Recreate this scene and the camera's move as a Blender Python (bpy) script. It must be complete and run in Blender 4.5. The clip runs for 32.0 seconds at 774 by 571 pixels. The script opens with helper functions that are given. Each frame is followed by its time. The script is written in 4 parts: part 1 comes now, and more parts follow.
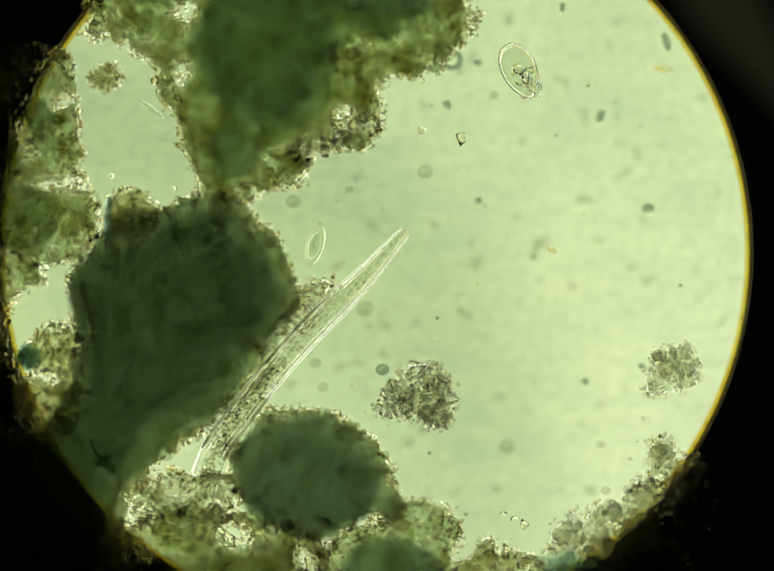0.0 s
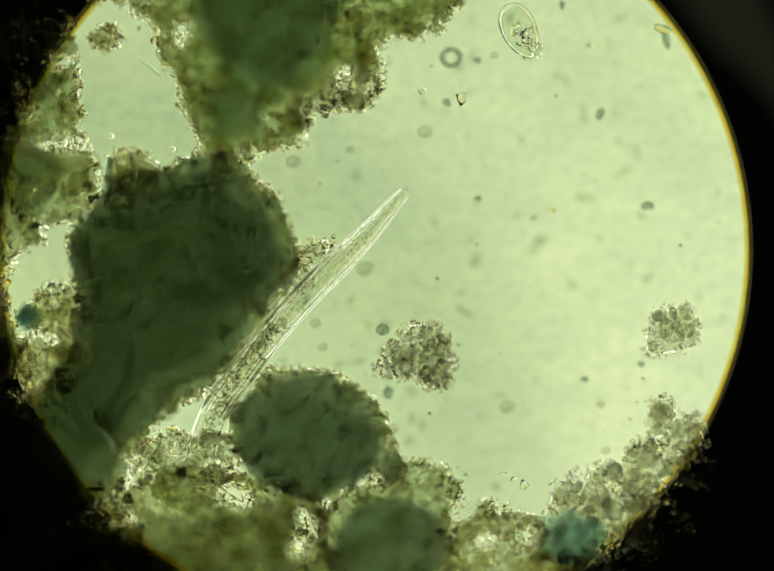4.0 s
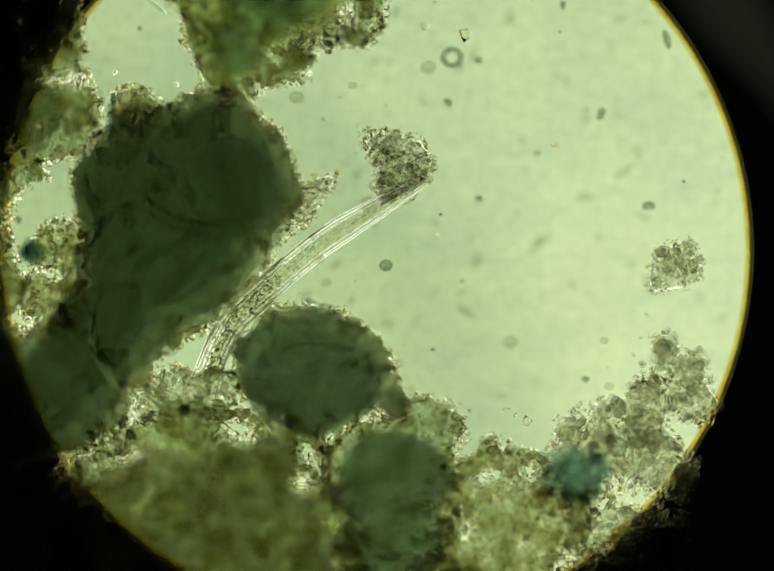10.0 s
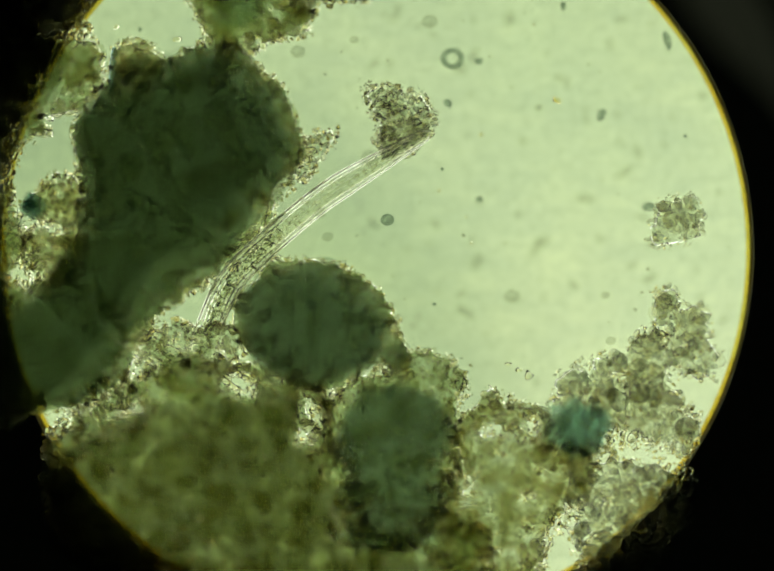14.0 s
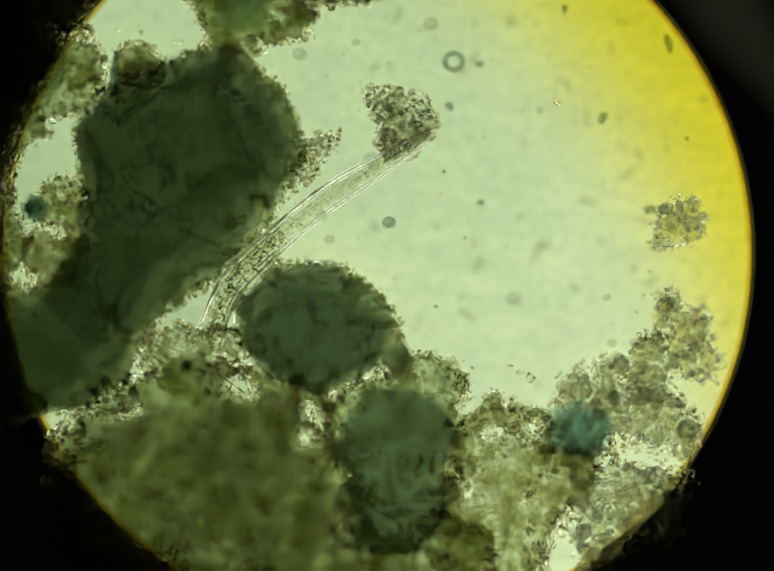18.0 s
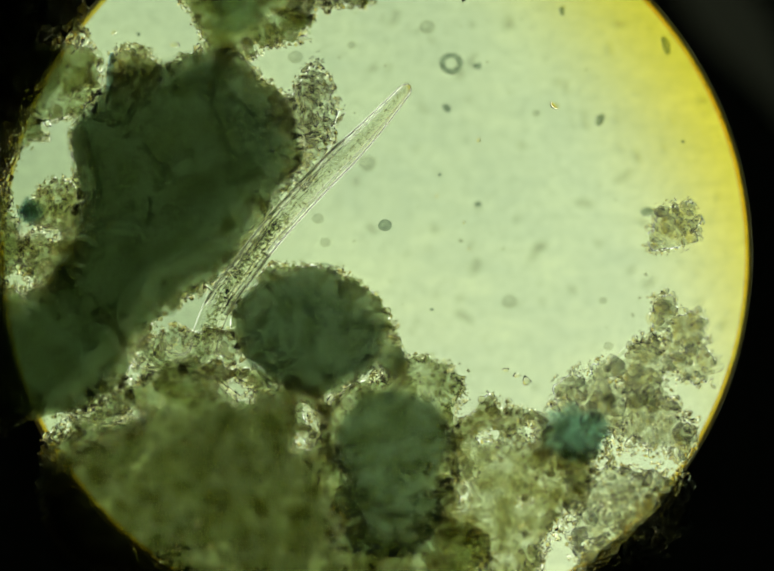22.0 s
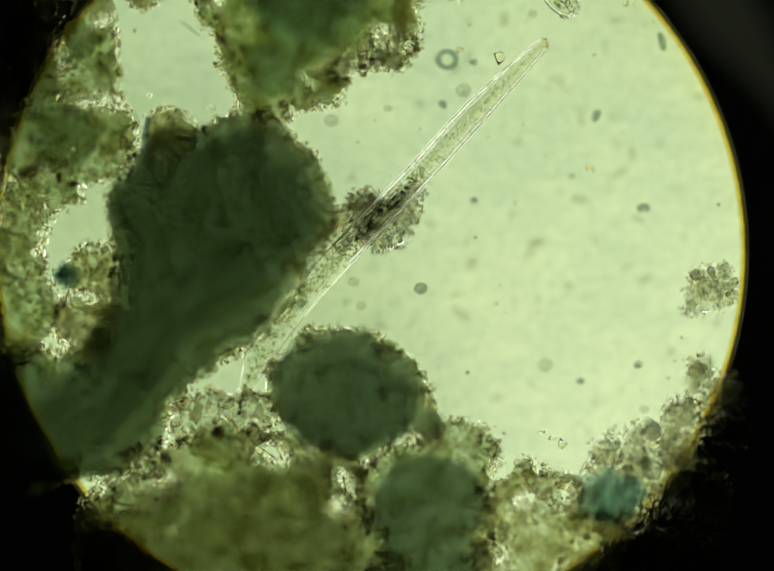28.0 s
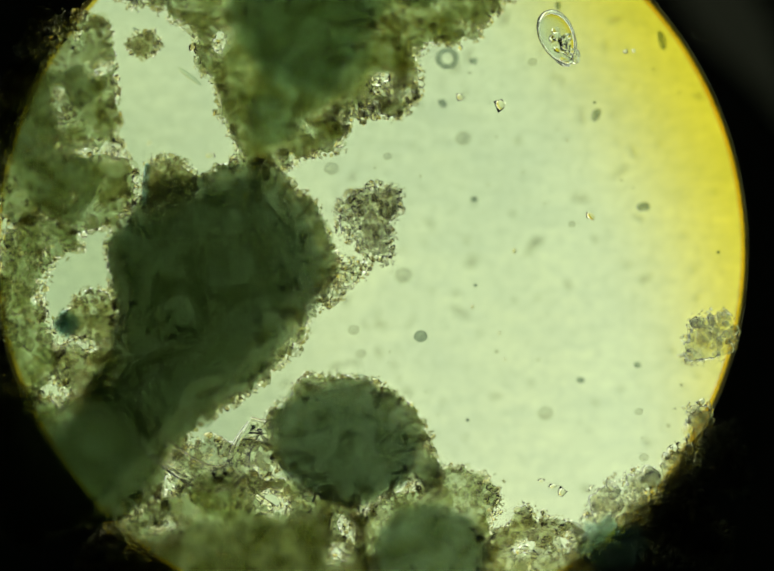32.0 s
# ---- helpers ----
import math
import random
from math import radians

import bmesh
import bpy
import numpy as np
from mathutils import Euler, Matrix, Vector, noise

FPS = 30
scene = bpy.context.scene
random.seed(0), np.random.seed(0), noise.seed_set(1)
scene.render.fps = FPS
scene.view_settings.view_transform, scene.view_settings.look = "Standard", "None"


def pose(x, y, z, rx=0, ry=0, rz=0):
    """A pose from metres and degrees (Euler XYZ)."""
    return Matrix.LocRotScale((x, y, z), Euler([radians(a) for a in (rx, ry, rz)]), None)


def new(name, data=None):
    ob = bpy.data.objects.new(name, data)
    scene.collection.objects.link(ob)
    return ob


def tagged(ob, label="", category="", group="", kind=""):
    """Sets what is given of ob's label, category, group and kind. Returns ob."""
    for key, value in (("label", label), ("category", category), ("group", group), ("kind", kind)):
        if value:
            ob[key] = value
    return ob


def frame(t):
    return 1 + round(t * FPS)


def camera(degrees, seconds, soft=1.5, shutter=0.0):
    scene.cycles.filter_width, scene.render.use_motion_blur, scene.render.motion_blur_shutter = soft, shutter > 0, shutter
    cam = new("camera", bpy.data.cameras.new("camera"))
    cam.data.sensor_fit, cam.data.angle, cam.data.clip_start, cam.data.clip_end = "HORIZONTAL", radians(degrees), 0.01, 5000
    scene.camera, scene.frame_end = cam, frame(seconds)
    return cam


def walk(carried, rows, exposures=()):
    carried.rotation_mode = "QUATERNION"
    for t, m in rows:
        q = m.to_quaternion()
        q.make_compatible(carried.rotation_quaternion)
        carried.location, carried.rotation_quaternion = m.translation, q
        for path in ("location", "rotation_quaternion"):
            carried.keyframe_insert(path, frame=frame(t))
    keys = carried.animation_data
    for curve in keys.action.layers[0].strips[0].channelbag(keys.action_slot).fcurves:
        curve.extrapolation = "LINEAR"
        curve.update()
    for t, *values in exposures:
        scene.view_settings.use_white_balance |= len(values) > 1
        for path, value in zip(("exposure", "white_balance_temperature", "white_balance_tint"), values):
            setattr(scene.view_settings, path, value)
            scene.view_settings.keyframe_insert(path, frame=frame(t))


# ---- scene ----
# A water drop on a glass slide, seen from above through a microscope. Model scale: 1 m here is about 0.25 mm
# of the slide. Slide coordinates u, v run in millimetres of the model from the slide's reference corner.
HEIGHT = 7.459          # camera above the slide
FOCUS = 0.012           # height of the sharp plane


def at(u, v, z=0.0):
    return Vector(((u - 784.0) / 1000.0, (578.5 - v) / 1000.0, z))


# ---------------------------------------------------------------- camera and its way
cam = camera(12.0, 32.0, soft=1.7, shutter=1.5)
cam.data.dof.use_dof = True
cam.data.dof.focus_distance = HEIGHT - FOCUS
cam.data.dof.aperture_fstop = 0.2
scene.cycles.transparent_max_bounces = 64

# seconds, travel of the slide across the view (right, down), sway of the eyepiece against the camera
TRAVEL = [
    (0.0, 0, 0, 0, 0), (0.5, -1.5, 3, -1, 1), (1.0, 0, 4, 0, 1.5), (1.5, 2.5, 2, 1.5, 0.5), (2.0, 0, 3, 1, 0.5),
    (2.5, -1.5, -1.5, -0.5, -2), (3.0, 1.5, -3, -1, -3), (3.4, 1.5, -5, -1, -3), (3.5, 1.5, -37, -0.5, -3),
    (3.65, 1, -70, -0.5, -4), (5.5, -1, -93, -1, -5), (5.9, -1, -96, -1, -5.5), (6.0, 1, -163, -1, -6), (6.1, 2, -208, -1, -6),
    (6.5, 3, -210, 0, -5), (7.5, 4, -210, 0, -5), (9.0, 4.5, -211, 0, -6), (9.5, 6.5, -211, 1, -5), (10.5, 7, -209, 1, -4),
    (11.0, 6, -213, 0, -8), (12.0, 4.5, -211, 0, -6), (12.7, 7, -211, 1, -5), (12.9, 12, -309, 1.5, -8), (13.0, 12, -310, 1.5, -8),
    (13.5, 9, -306, 0, -5), (14.5, 11, -300, 3, -1), (16.5, 12, -298, 3, 2), (17.5, 11, -297, 2.5, 3), (18.5, 15, -297, 5.5, 4.5),
    (19.0, 15, -296, 4.5, 5), (20.0, 15, -298, 4.5, 3), (21.0, 12, -294, 3, 6.5), (22.0, 5, -291, -1, 7.5), (22.5, 11, -292, -1, 9),
    (23.0, 8, -298, -3, 3.5), (23.5, 1.5, -300, -5, 3), (24.0, -2, -303, -8, 0.5), (24.2, -2, -303, -8, 0.5), (24.4, 77, -306, -8, 0.5),
    (25.0, 80, -301, -7.5, 2.5), (25.5, 78.5, -301, -8.5, 2), (27.5, 81, -298, -8, 0.5), (27.82, 80, -298, -8.5, 0), (27.95, 78, -172, -9, -0.5), (28.05, 77, -162, -9, -0.5),
    (28.2, 77, -150, -9, -0.5), (28.35, 76, -78, -9, -0.5), (28.5, 75, -75, -9, 0), (29.0, 75, -68, -9, -0.5), (29.5, 73, -68, -10, -1),
    (30.0, 73, -67, -9.5, 0), (30.5, 77, -65, -8, 0), (31.0, 78, -65, -8, -0.5), (31.5, 73, -64, -10.5, -1), (32.0, 77, -67, -9, -2.5)]
walk(cam, [(t, pose(-a / 1000, b / 1000, HEIGHT)) for t, a, b, c, d in TRAVEL],
     [(0.0, 0.34, 6500, 10), (3.5, 0.34, 6500, 10), (6.0, 0.28, 6380, 8), (13.0, 0.24, 6330, 7.5), (19.0, 0.18, 6250, 7), (28.0, 0.24, 6280, 7), (32.0, 0.2, 6280, 7.5)])

# ---------------------------------------------------------------- world: a dark room
world = bpy.data.worlds.new("dark_room")
world.use_nodes = True
# faint green fill, added; it lights the grey strip at the upper right
world.node_tree.nodes["Background"].inputs[0].default_value = (0.62, 0.80, 0.48, 1)
world.node_tree.nodes["Background"].inputs[1].default_value = 0.02
scene.world = world


# ---------------------------------------------------------------- materials
def nodes_of(name):
    m = bpy.data.materials.new(name)
    m.use_nodes = True
    t = m.node_tree
    t.nodes.clear()
    out = t.nodes.new("ShaderNodeOutputMaterial")
    return m, t, out


def noise_colour(t, scale, stops, detail=4.0, rough=0.6):
    co = t.nodes.new("ShaderNodeTexCoord")
    n = t.nodes.new("ShaderNodeTexNoise")
    n.inputs["Scale"].default_value = scale
    n.inputs["Detail"].default_value = detail
    n.inputs["Roughness"].default_value = rough
    t.links.new(co.outputs["Object"], n.inputs["Vector"])
    r = t.nodes.new("ShaderNodeValToRGB")
    while len(r.color_ramp.elements) < len(stops):
        r.color_ramp.elements.new(0.5)
    for e, (p, c) in zip(r.color_ramp.elements, stops):
        e.position, e.color = p, (*c, 1)
    t.links.new(n.outputs["Fac"], r.inputs["Fac"])
    return r.outputs["Color"]


def tinted(name, low, high, scale, body=(0.06, 0.09, 0.04), solid=0.12, fine=70.0, scatter=0.0, speck=(0.86, 0.85, 0.8), spread=(0.3, 0.7)):
    """Soft organic matter that lets some light straight through, mottled at two scales."""
    m, t, out = nodes_of(name)
    a = noise_colour(t, scale, [(0.32, low), (0.68, high)])
    b = noise_colour(t, fine, [(spread[0], speck), (spread[1], (1, 1, 1))], 3.0)
    mul = t.nodes.new("ShaderNodeMixRGB")
    mul.blend_type = "MULTIPLY"
    mul.inputs[0].default_value = 1.0
    t.links.new(a, mul.inputs[1])
    t.links.new(b, mul.inputs[2])
    tr = t.nodes.new("ShaderNodeBsdfTransparent")
    t.links.new(mul.outputs[0], tr.inputs["Color"])
    df = t.nodes.new("ShaderNodeBsdfDiffuse")
    df.inputs["Color"].default_value = (*body, 1)
    mix = t.nodes.new("ShaderNodeMixShader")
    mix.inputs[0].default_value = solid
    through_it = tr.outputs[0]
    if scatter:
        rf = t.nodes.new("ShaderNodeBsdfTranslucent")
        t.links.new(mul.outputs[0], rf.inputs["Color"])
        cloud = t.nodes.new("ShaderNodeMixShader")
        cloud.inputs[0].default_value = scatter
        t.links.new(tr.outputs[0], cloud.inputs[1])
        t.links.new(rf.outputs[0], cloud.inputs[2])
        through_it = cloud.outputs[0]
    t.links.new(through_it, mix.inputs[1])
    t.links.new(df.outputs[0], mix.inputs[2])
    t.links.new(mix.outputs[0], out.inputs["Surface"])
    return m


def floc_matter(name, low, high, ior=1.1, bent=0.3, fine=95.0, dim=0.86, scatter=0.05):
    """Little translucent lumps of detritus: each with a tint of its own, mottled, bending part of the light at its rim."""
    m, t, out = nodes_of(name)
    g = t.nodes.new("ShaderNodeNewGeometry")
    r = t.nodes.new("ShaderNodeMixRGB")
    t.links.new(g.outputs["Random Per Island"], r.inputs[0])
    r.inputs[1].default_value, r.inputs[2].default_value = (*low, 1), (*high, 1)
    b = noise_colour(t, fine, [(0.36, (dim, dim * 0.99, dim * 0.95)), (0.6, (1, 1, 1))], 3.0)
    mul = t.nodes.new("ShaderNodeMixRGB")
    mul.blend_type = "MULTIPLY"
    mul.inputs[0].default_value = 1.0
    t.links.new(r.outputs[0], mul.inputs[1])
    t.links.new(b, mul.inputs[2])
    tr = t.nodes.new("ShaderNodeBsdfTransparent")
    t.links.new(mul.outputs[0], tr.inputs["Color"])
    rf = t.nodes.new("ShaderNodeBsdfRefraction")
    rf.inputs["IOR"].default_value = ior
    rf.inputs["Roughness"].default_value = 0.0
    t.links.new(mul.outputs[0], rf.inputs["Color"])
    mix = t.nodes.new("ShaderNodeMixShader")
    mix.inputs[0].default_value = bent
    t.links.new(tr.outputs[0], mix.inputs[1])
    t.links.new(rf.outputs[0], mix.inputs[2])
    glow = t.nodes.new("ShaderNodeBsdfTranslucent")
    t.links.new(mul.outputs[0], glow.inputs["Color"])
    cloudy = t.nodes.new("ShaderNodeMixShader")
    cloudy.inputs[0].default_value = scatter
    t.links.new(mix.outputs[0], cloudy.inputs[1])
    t.links.new(glow.outputs[0], cloudy.inputs[2])
    t.links.new(cloudy.outputs[0], out.inputs["Surface"])
    return m


def grain_glass(name, stops, ior=1.22, rough=0.0):
    """Clear mineral and organic grains, each with a tint of its own."""
    m, t, out = nodes_of(name)
    g = t.nodes.new("ShaderNodeNewGeometry")
    r = t.nodes.new("ShaderNodeValToRGB")
    while len(r.color_ramp.elements) < len(stops):
        r.color_ramp.elements.new(0.5)
    for e, (p, c) in zip(r.color_ramp.elements, stops):
        e.position, e.color = p, (*c, 1)
    t.links.new(g.outputs["Random Per Island"], r.inputs["Fac"])
    gl = t.nodes.new("ShaderNodeBsdfGlass")
    gl.inputs["IOR"].default_value = ior
    gl.inputs["Roughness"].default_value = rough
    t.links.new(r.outputs["Color"], gl.inputs["Color"])
    t.links.new(gl.outputs[0], out.inputs["Surface"])
    return m


def clear_glass(name, colour, ior, rough=0.0):
    m, t, out = nodes_of(name)
    gl = t.nodes.new("ShaderNodeBsdfGlass")
    gl.inputs["Color"].default_value = (*colour, 1)
    gl.inputs["IOR"].default_value = ior
    gl.inputs["Roughness"].default_value = rough
    t.links.new(gl.outputs[0], out.inputs["Surface"])
    return m


def painted(name, colour, rough=0.6, metal=0.0):
    m, t, out = nodes_of(name)
    p = t.nodes.new("ShaderNodeBsdfPrincipled")
    c = noise_colour(t, 6.0, [(0.3, [x * 0.8 for x in colour]), (0.7, colour)])
    t.links.new(c, p.inputs["Base Color"])
    p.inputs["Roughness"].default_value = rough
    p.inputs["Metallic"].default_value = metal
    t.links.new(p.outputs[0], out.inputs["Surface"])
    return m


def lamp_glow():
    """Lamp lens: pale green-white, with a yellow-orange colour fringe and uneven brightness painted in."""
    m, t, out = nodes_of("lamp_glow")
    co = t.nodes.new("ShaderNodeTexCoord")
    ln = t.nodes.new("ShaderNodeVectorMath")
    ln.operation = "LENGTH"
    t.links.new(co.outputs["Object"], ln.inputs[0])
    def ramp(value, stops):
        r = t.nodes.new("ShaderNodeValToRGB")
        while len(r.color_ramp.elements) < len(stops):
            r.color_ramp.elements.new(0.5)
        for e, (p, c) in zip(r.color_ramp.elements, stops):
            e.position, e.color = p, (*c, 1)
        t.links.new(value, r.inputs["Fac"])
        return r.outputs["Color"]

    def scaled(value, k):
        m2 = t.nodes.new("ShaderNodeMath")
        m2.operation = "MULTIPLY"
        m2.inputs[1].default_value = k
        t.links.new(value, m2.inputs[0])
        return m2.outputs[0]

    # colour fringe of the optics, painted into the glow off the lamp's axis
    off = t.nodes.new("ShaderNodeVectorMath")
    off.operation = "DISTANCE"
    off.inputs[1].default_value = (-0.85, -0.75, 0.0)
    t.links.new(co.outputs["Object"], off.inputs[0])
    tone = ramp(scaled(off.outputs["Value"], 1 / 3.4), [(0.0, LAMP_MID), (0.22, LAMP_LEFT), (0.35, LAMP_CENTRE), (0.45, LAMP_MID), (0.715, LAMP_MID), (0.79, LAMP_YELLOW), (0.90, LAMP_FRINGE)])
    # brighter outer ring, added beyond the direct view so grains and edges sparkle
    ln.operation = "DISTANCE"
    ln.inputs[1].default_value = (0.35, 0.15, 0.0)
    hot = ramp(scaled(ln.outputs["Value"], 1 / 2.3), [(0.0, (0, 0, 0)), (0.74, (0, 0, 0)), (0.80, (1, 1, 1))])
    n = noise_colour(t, 2.4, [(0.3, (0.90, 0.93, 0.95)), (0.7, (1.02, 1.0, 0.96))], 3.0)
    mul = t.nodes.new("ShaderNodeMixRGB")
    mul.blend_type = "MULTIPLY"
    mul.inputs[0].default_value = 1.0
    t.links.new(tone, mul.inputs[1])
    t.links.new(n, mul.inputs[2])
    tone2 = t.nodes.new("ShaderNodeMixRGB")
    t.links.new(hot, tone2.inputs[0])
    # uneven field brightness painted in: brighter towards the lower right
    slope = t.nodes.new("ShaderNodeVectorMath")
    slope.operation = "DOT_PRODUCT"
    slope.inputs[1].default_value = (0.19, -0.33, 0.0)
    t.links.new(co.outputs["Object"], slope.inputs[0])
    shift = t.nodes.new("ShaderNodeMath")
    shift.operation = "ADD"
    shift.inputs[1].default_value = 0.5
    t.links.new(slope.outputs["Value"], shift.inputs[0])
    lean = t.nodes.new("ShaderNodeMixRGB")
    lean.blend_type = "MULTIPLY"
    lean.inputs[0].default_value = 1.0
    t.links.new(mul.outputs[0], lean.inputs[1])
    t.links.new(ramp(shift.outputs[0], [(0.0, (0.765, 0.80, 0.775)), (0.5, (0.965, 0.97, 0.965)), (1.0, (1.19, 1.14, 1.19))]), lean.inputs[2])
    t.links.new(lean.outputs[0], tone2.inputs[1])
    tone2.inputs[2].default_value = (*LAMP_HOT, 1)
    mul = tone2
    e = t.nodes.new("ShaderNodeEmission")
    t.links.new(mul.outputs[0], e.inputs["Color"])
    e.inputs["Strength"].default_value = 1.0
    t.links.new(e.outputs[0], out.inputs["Surface"])
    return m


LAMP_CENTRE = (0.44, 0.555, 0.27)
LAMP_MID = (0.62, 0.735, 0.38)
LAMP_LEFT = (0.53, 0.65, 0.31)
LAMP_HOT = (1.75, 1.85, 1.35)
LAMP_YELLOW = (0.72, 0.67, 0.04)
LAMP_FRINGE = (0.62, 0.50, 0.01)

M_LAMP = lamp_glow()
M_BLACK = painted("black_anodised_metal", (0.012, 0.011, 0.011), 0.7)
M_REFLECTION = painted("grey_reflection_strip", (0.84, 0.72, 0.70), 0.7)
M_BOUNCE = painted("white_bounce_lining", (0.85, 0.85, 0.78), 0.8)
M_RIM = tinted("amber_rim", (1.0, 0.80, 0.26), (1.0, 0.90, 0.42), 9.0, (0.3, 0.2, 0.02), 0.02)
M_SLIDE = tinted("slide_glass", (0.958, 0.965, 0.968), (1.0, 1.0, 0.995), 4.0, (0.5, 0.5, 0.5), 0.002, 42.0, 0.0, (0.95, 0.953, 0.95), (0.3, 0.56))
tree = M_SLIDE.node_tree
streaks = tree.nodes.new("ShaderNodeMapping")            # first noise is stretched into streaks along the slide
streaks.inputs["Scale"].default_value = (1.0, 5.0, 1.0)
first = [nd for nd in tree.nodes if nd.bl_idname == "ShaderNodeTexNoise"][0]
tree.links.new(first.inputs["Vector"].links[0].from_socket, streaks.inputs["Vector"])
tree.links.new(streaks.outputs["Vector"], first.inputs["Vector"])
M_CORE = tinted("dense_dark_green_matter", (0.790, 0.815, 0.785), (0.815, 0.838, 0.810), 5.0, (0.05, 0.07, 0.04), 0.004, 40.0, 0.012, (0.98, 0.98, 0.97))
M_CRUMB = tinted("brown_crumbs", (0.80, 0.765, 0.60), (0.94, 0.92, 0.80), 60.0, (0.1, 0.08, 0.03), 0.01)
M_DENSE = tinted("cloudy_dark_green_matter", (0.805, 0.835, 0.815), (0.832, 0.858, 0.84), 5.0, (0.05, 0.07, 0.04), 0.01, 40.0, 0.03, (0.98, 0.98, 0.97))
M_MUD = tinted("cloudy_brown_mud", (0.715, 0.71, 0.65), (0.915, 0.908, 0.87), 13.0, (0.07, 0.07, 0.04), 0.003, 60.0, 0.0, (0.95, 0.945, 0.92))
M_MOSS = tinted("moss_green_matter", (0.870, 0.908, 0.878), (0.900, 0.932, 0.905), 5.0, (0.06, 0.1, 0.04), 0.01, 40.0, 0.05, (0.98, 0.98, 0.96))
M_BROWN = tinted("brown_green_matter", (0.71, 0.745, 0.67), (0.85, 0.88, 0.815), 14.0, (0.09, 0.1, 0.05), 0.006, 90.0, 0.0, (0.88, 0.87, 0.79), (0.36, 0.62))
M_FILM = tinted("olive_film", (0.79, 0.81, 0.77), (0.945, 0.955, 0.925), 26.0, (0.1, 0.1, 0.06), 0.005, 100.0, 0.0, (0.83, 0.825, 0.76), (0.36, 0.62))
M_PALE = tinted("pale_grey_green_film", (0.875, 0.89, 0.868), (0.98, 0.985, 0.975), 30.0, (0.1, 0.1, 0.08), 0.005, 100.0, 0.0, (0.87, 0.87, 0.83), (0.38, 0.6))
M_STAGE = tinted("mottled_stage_glass", (0.92, 0.93, 0.945), (1.0, 1.0, 0.985), 5.0, (0.5, 0.5, 0.5), 0.002, 34.0, 0.0, (0.965, 0.968, 0.97), (0.32, 0.56))
M_BLUE = tinted("blue_green_matter", (0.67, 0.78, 0.795), (0.75, 0.84, 0.855), 9.0, (0.05, 0.09, 0.07), 0.006, 70.0, 0.03, (0.96, 0.96, 0.96))
M_DUST = tinted("dark_dust", (0.63, 0.69, 0.70), (0.84, 0.87, 0.85), 60.0, (0.02, 0.03, 0.04), 0.05)
M_FAINT = tinted("faint_dust", (0.93, 0.942, 0.938), (0.975, 0.982, 0.975), 40.0, (0.1, 0.1, 0.1), 0.02)
M_GRIT = grain_glass("clear_and_brown_grit", [(0.0, (1.0, 1.0, 0.97)), (0.5, (0.99, 0.985, 0.93)), (0.8, (0.97, 0.955, 0.86)), (1.0, (0.93, 0.89, 0.72))], 1.2)
M_SAND = grain_glass("clear_sand_grains", [(0.0, (0.99, 0.99, 0.96)), (0.5, (0.97, 0.96, 0.9)), (1.0, (0.96, 0.95, 0.88))], 1.22)
M_SKIN = clear_glass("worm_cuticle", (0.985, 0.985, 0.975), 1.17)
M_SKIN_REAR = clear_glass("soft_worm_cuticle", (0.965, 0.97, 0.95), 1.06)
M_GUT_REAR = clear_glass("soft_worm_body", (0.955, 0.96, 0.935), 1.025)
M_CAVITY = clear_glass("worm_fluid", (0.985, 0.985, 0.975), 0.862)
M_GUT = clear_glass("worm_body", (0.97, 0.975, 0.95), 1.12)
M_GRANULE = grain_glass("worm_granules", [(0.0, (0.93, 0.93, 0.84)), (1.0, (0.77, 0.77, 0.64))], 1.14)
M_FLOC_BROWN = floc_matter("brown_green_flocs", (0.87, 0.87, 0.77), (0.99, 0.99, 0.96), 1.16, 0.4, 95.0, 0.86, 0.015)
M_FLOC_OLIVE = floc_matter("olive_flocs", (0.85, 0.845, 0.74), (0.99, 0.985, 0.95), 1.16, 0.4, 95.0, 0.86, 0.015)
M_FLOC_PALE = floc_matter("pale_flocs", (0.865, 0.875, 0.86), (0.99, 0.992, 0.985), 1.16, 0.4, 95.0, 0.91, 0.012)
M_SOFT_BROWN = floc_matter("soft_brown_green_flocs", (0.925, 0.935, 0.89), (0.985, 0.988, 0.97), 1.02, 0.0, 30.0, 0.98, 0.012)
M_SOFT_OLIVE = floc_matter("soft_olive_flocs", (0.945, 0.95, 0.91), (0.99, 0.99, 0.975), 1.02, 0.0, 30.0, 0.98, 0.012)
M_SOFT_PALE = floc_matter("soft_pale_flocs", (0.955, 0.958, 0.948), (0.99, 0.99, 0.988), 1.05, 0.2, 60.0, 0.98, 0.01)
SOFT_OF = {"brown_green_matter": M_SOFT_BROWN, "olive_film": M_SOFT_OLIVE, "pale_grey_green_film": M_SOFT_PALE}
FLOC_OF = {"brown_green_matter": M_FLOC_BROWN, "olive_film": M_FLOC_OLIVE, "pale_grey_green_film": M_FLOC_PALE}
M_SPLINTER = clear_glass("clear_yellowish_splinter", (0.97, 0.96, 0.88), 1.34)
M_SLIVER = clear_glass("blue_grey_sliver", (0.62, 0.72, 0.78), 1.12)
M_HALO = clear_glass("clear_halo_wedge", (0.99, 0.995, 0.985), 1.40)
M_VALVE = clear_glass("diatom_silica", (0.92, 0.94, 0.90), 1.14)
M_HOLLOW = clear_glass("water_inside", (0.96, 0.97, 0.95), 0.84)
M_CRYSTAL = clear_glass("clear_crystals", (0.98, 0.985, 0.97), 1.16)
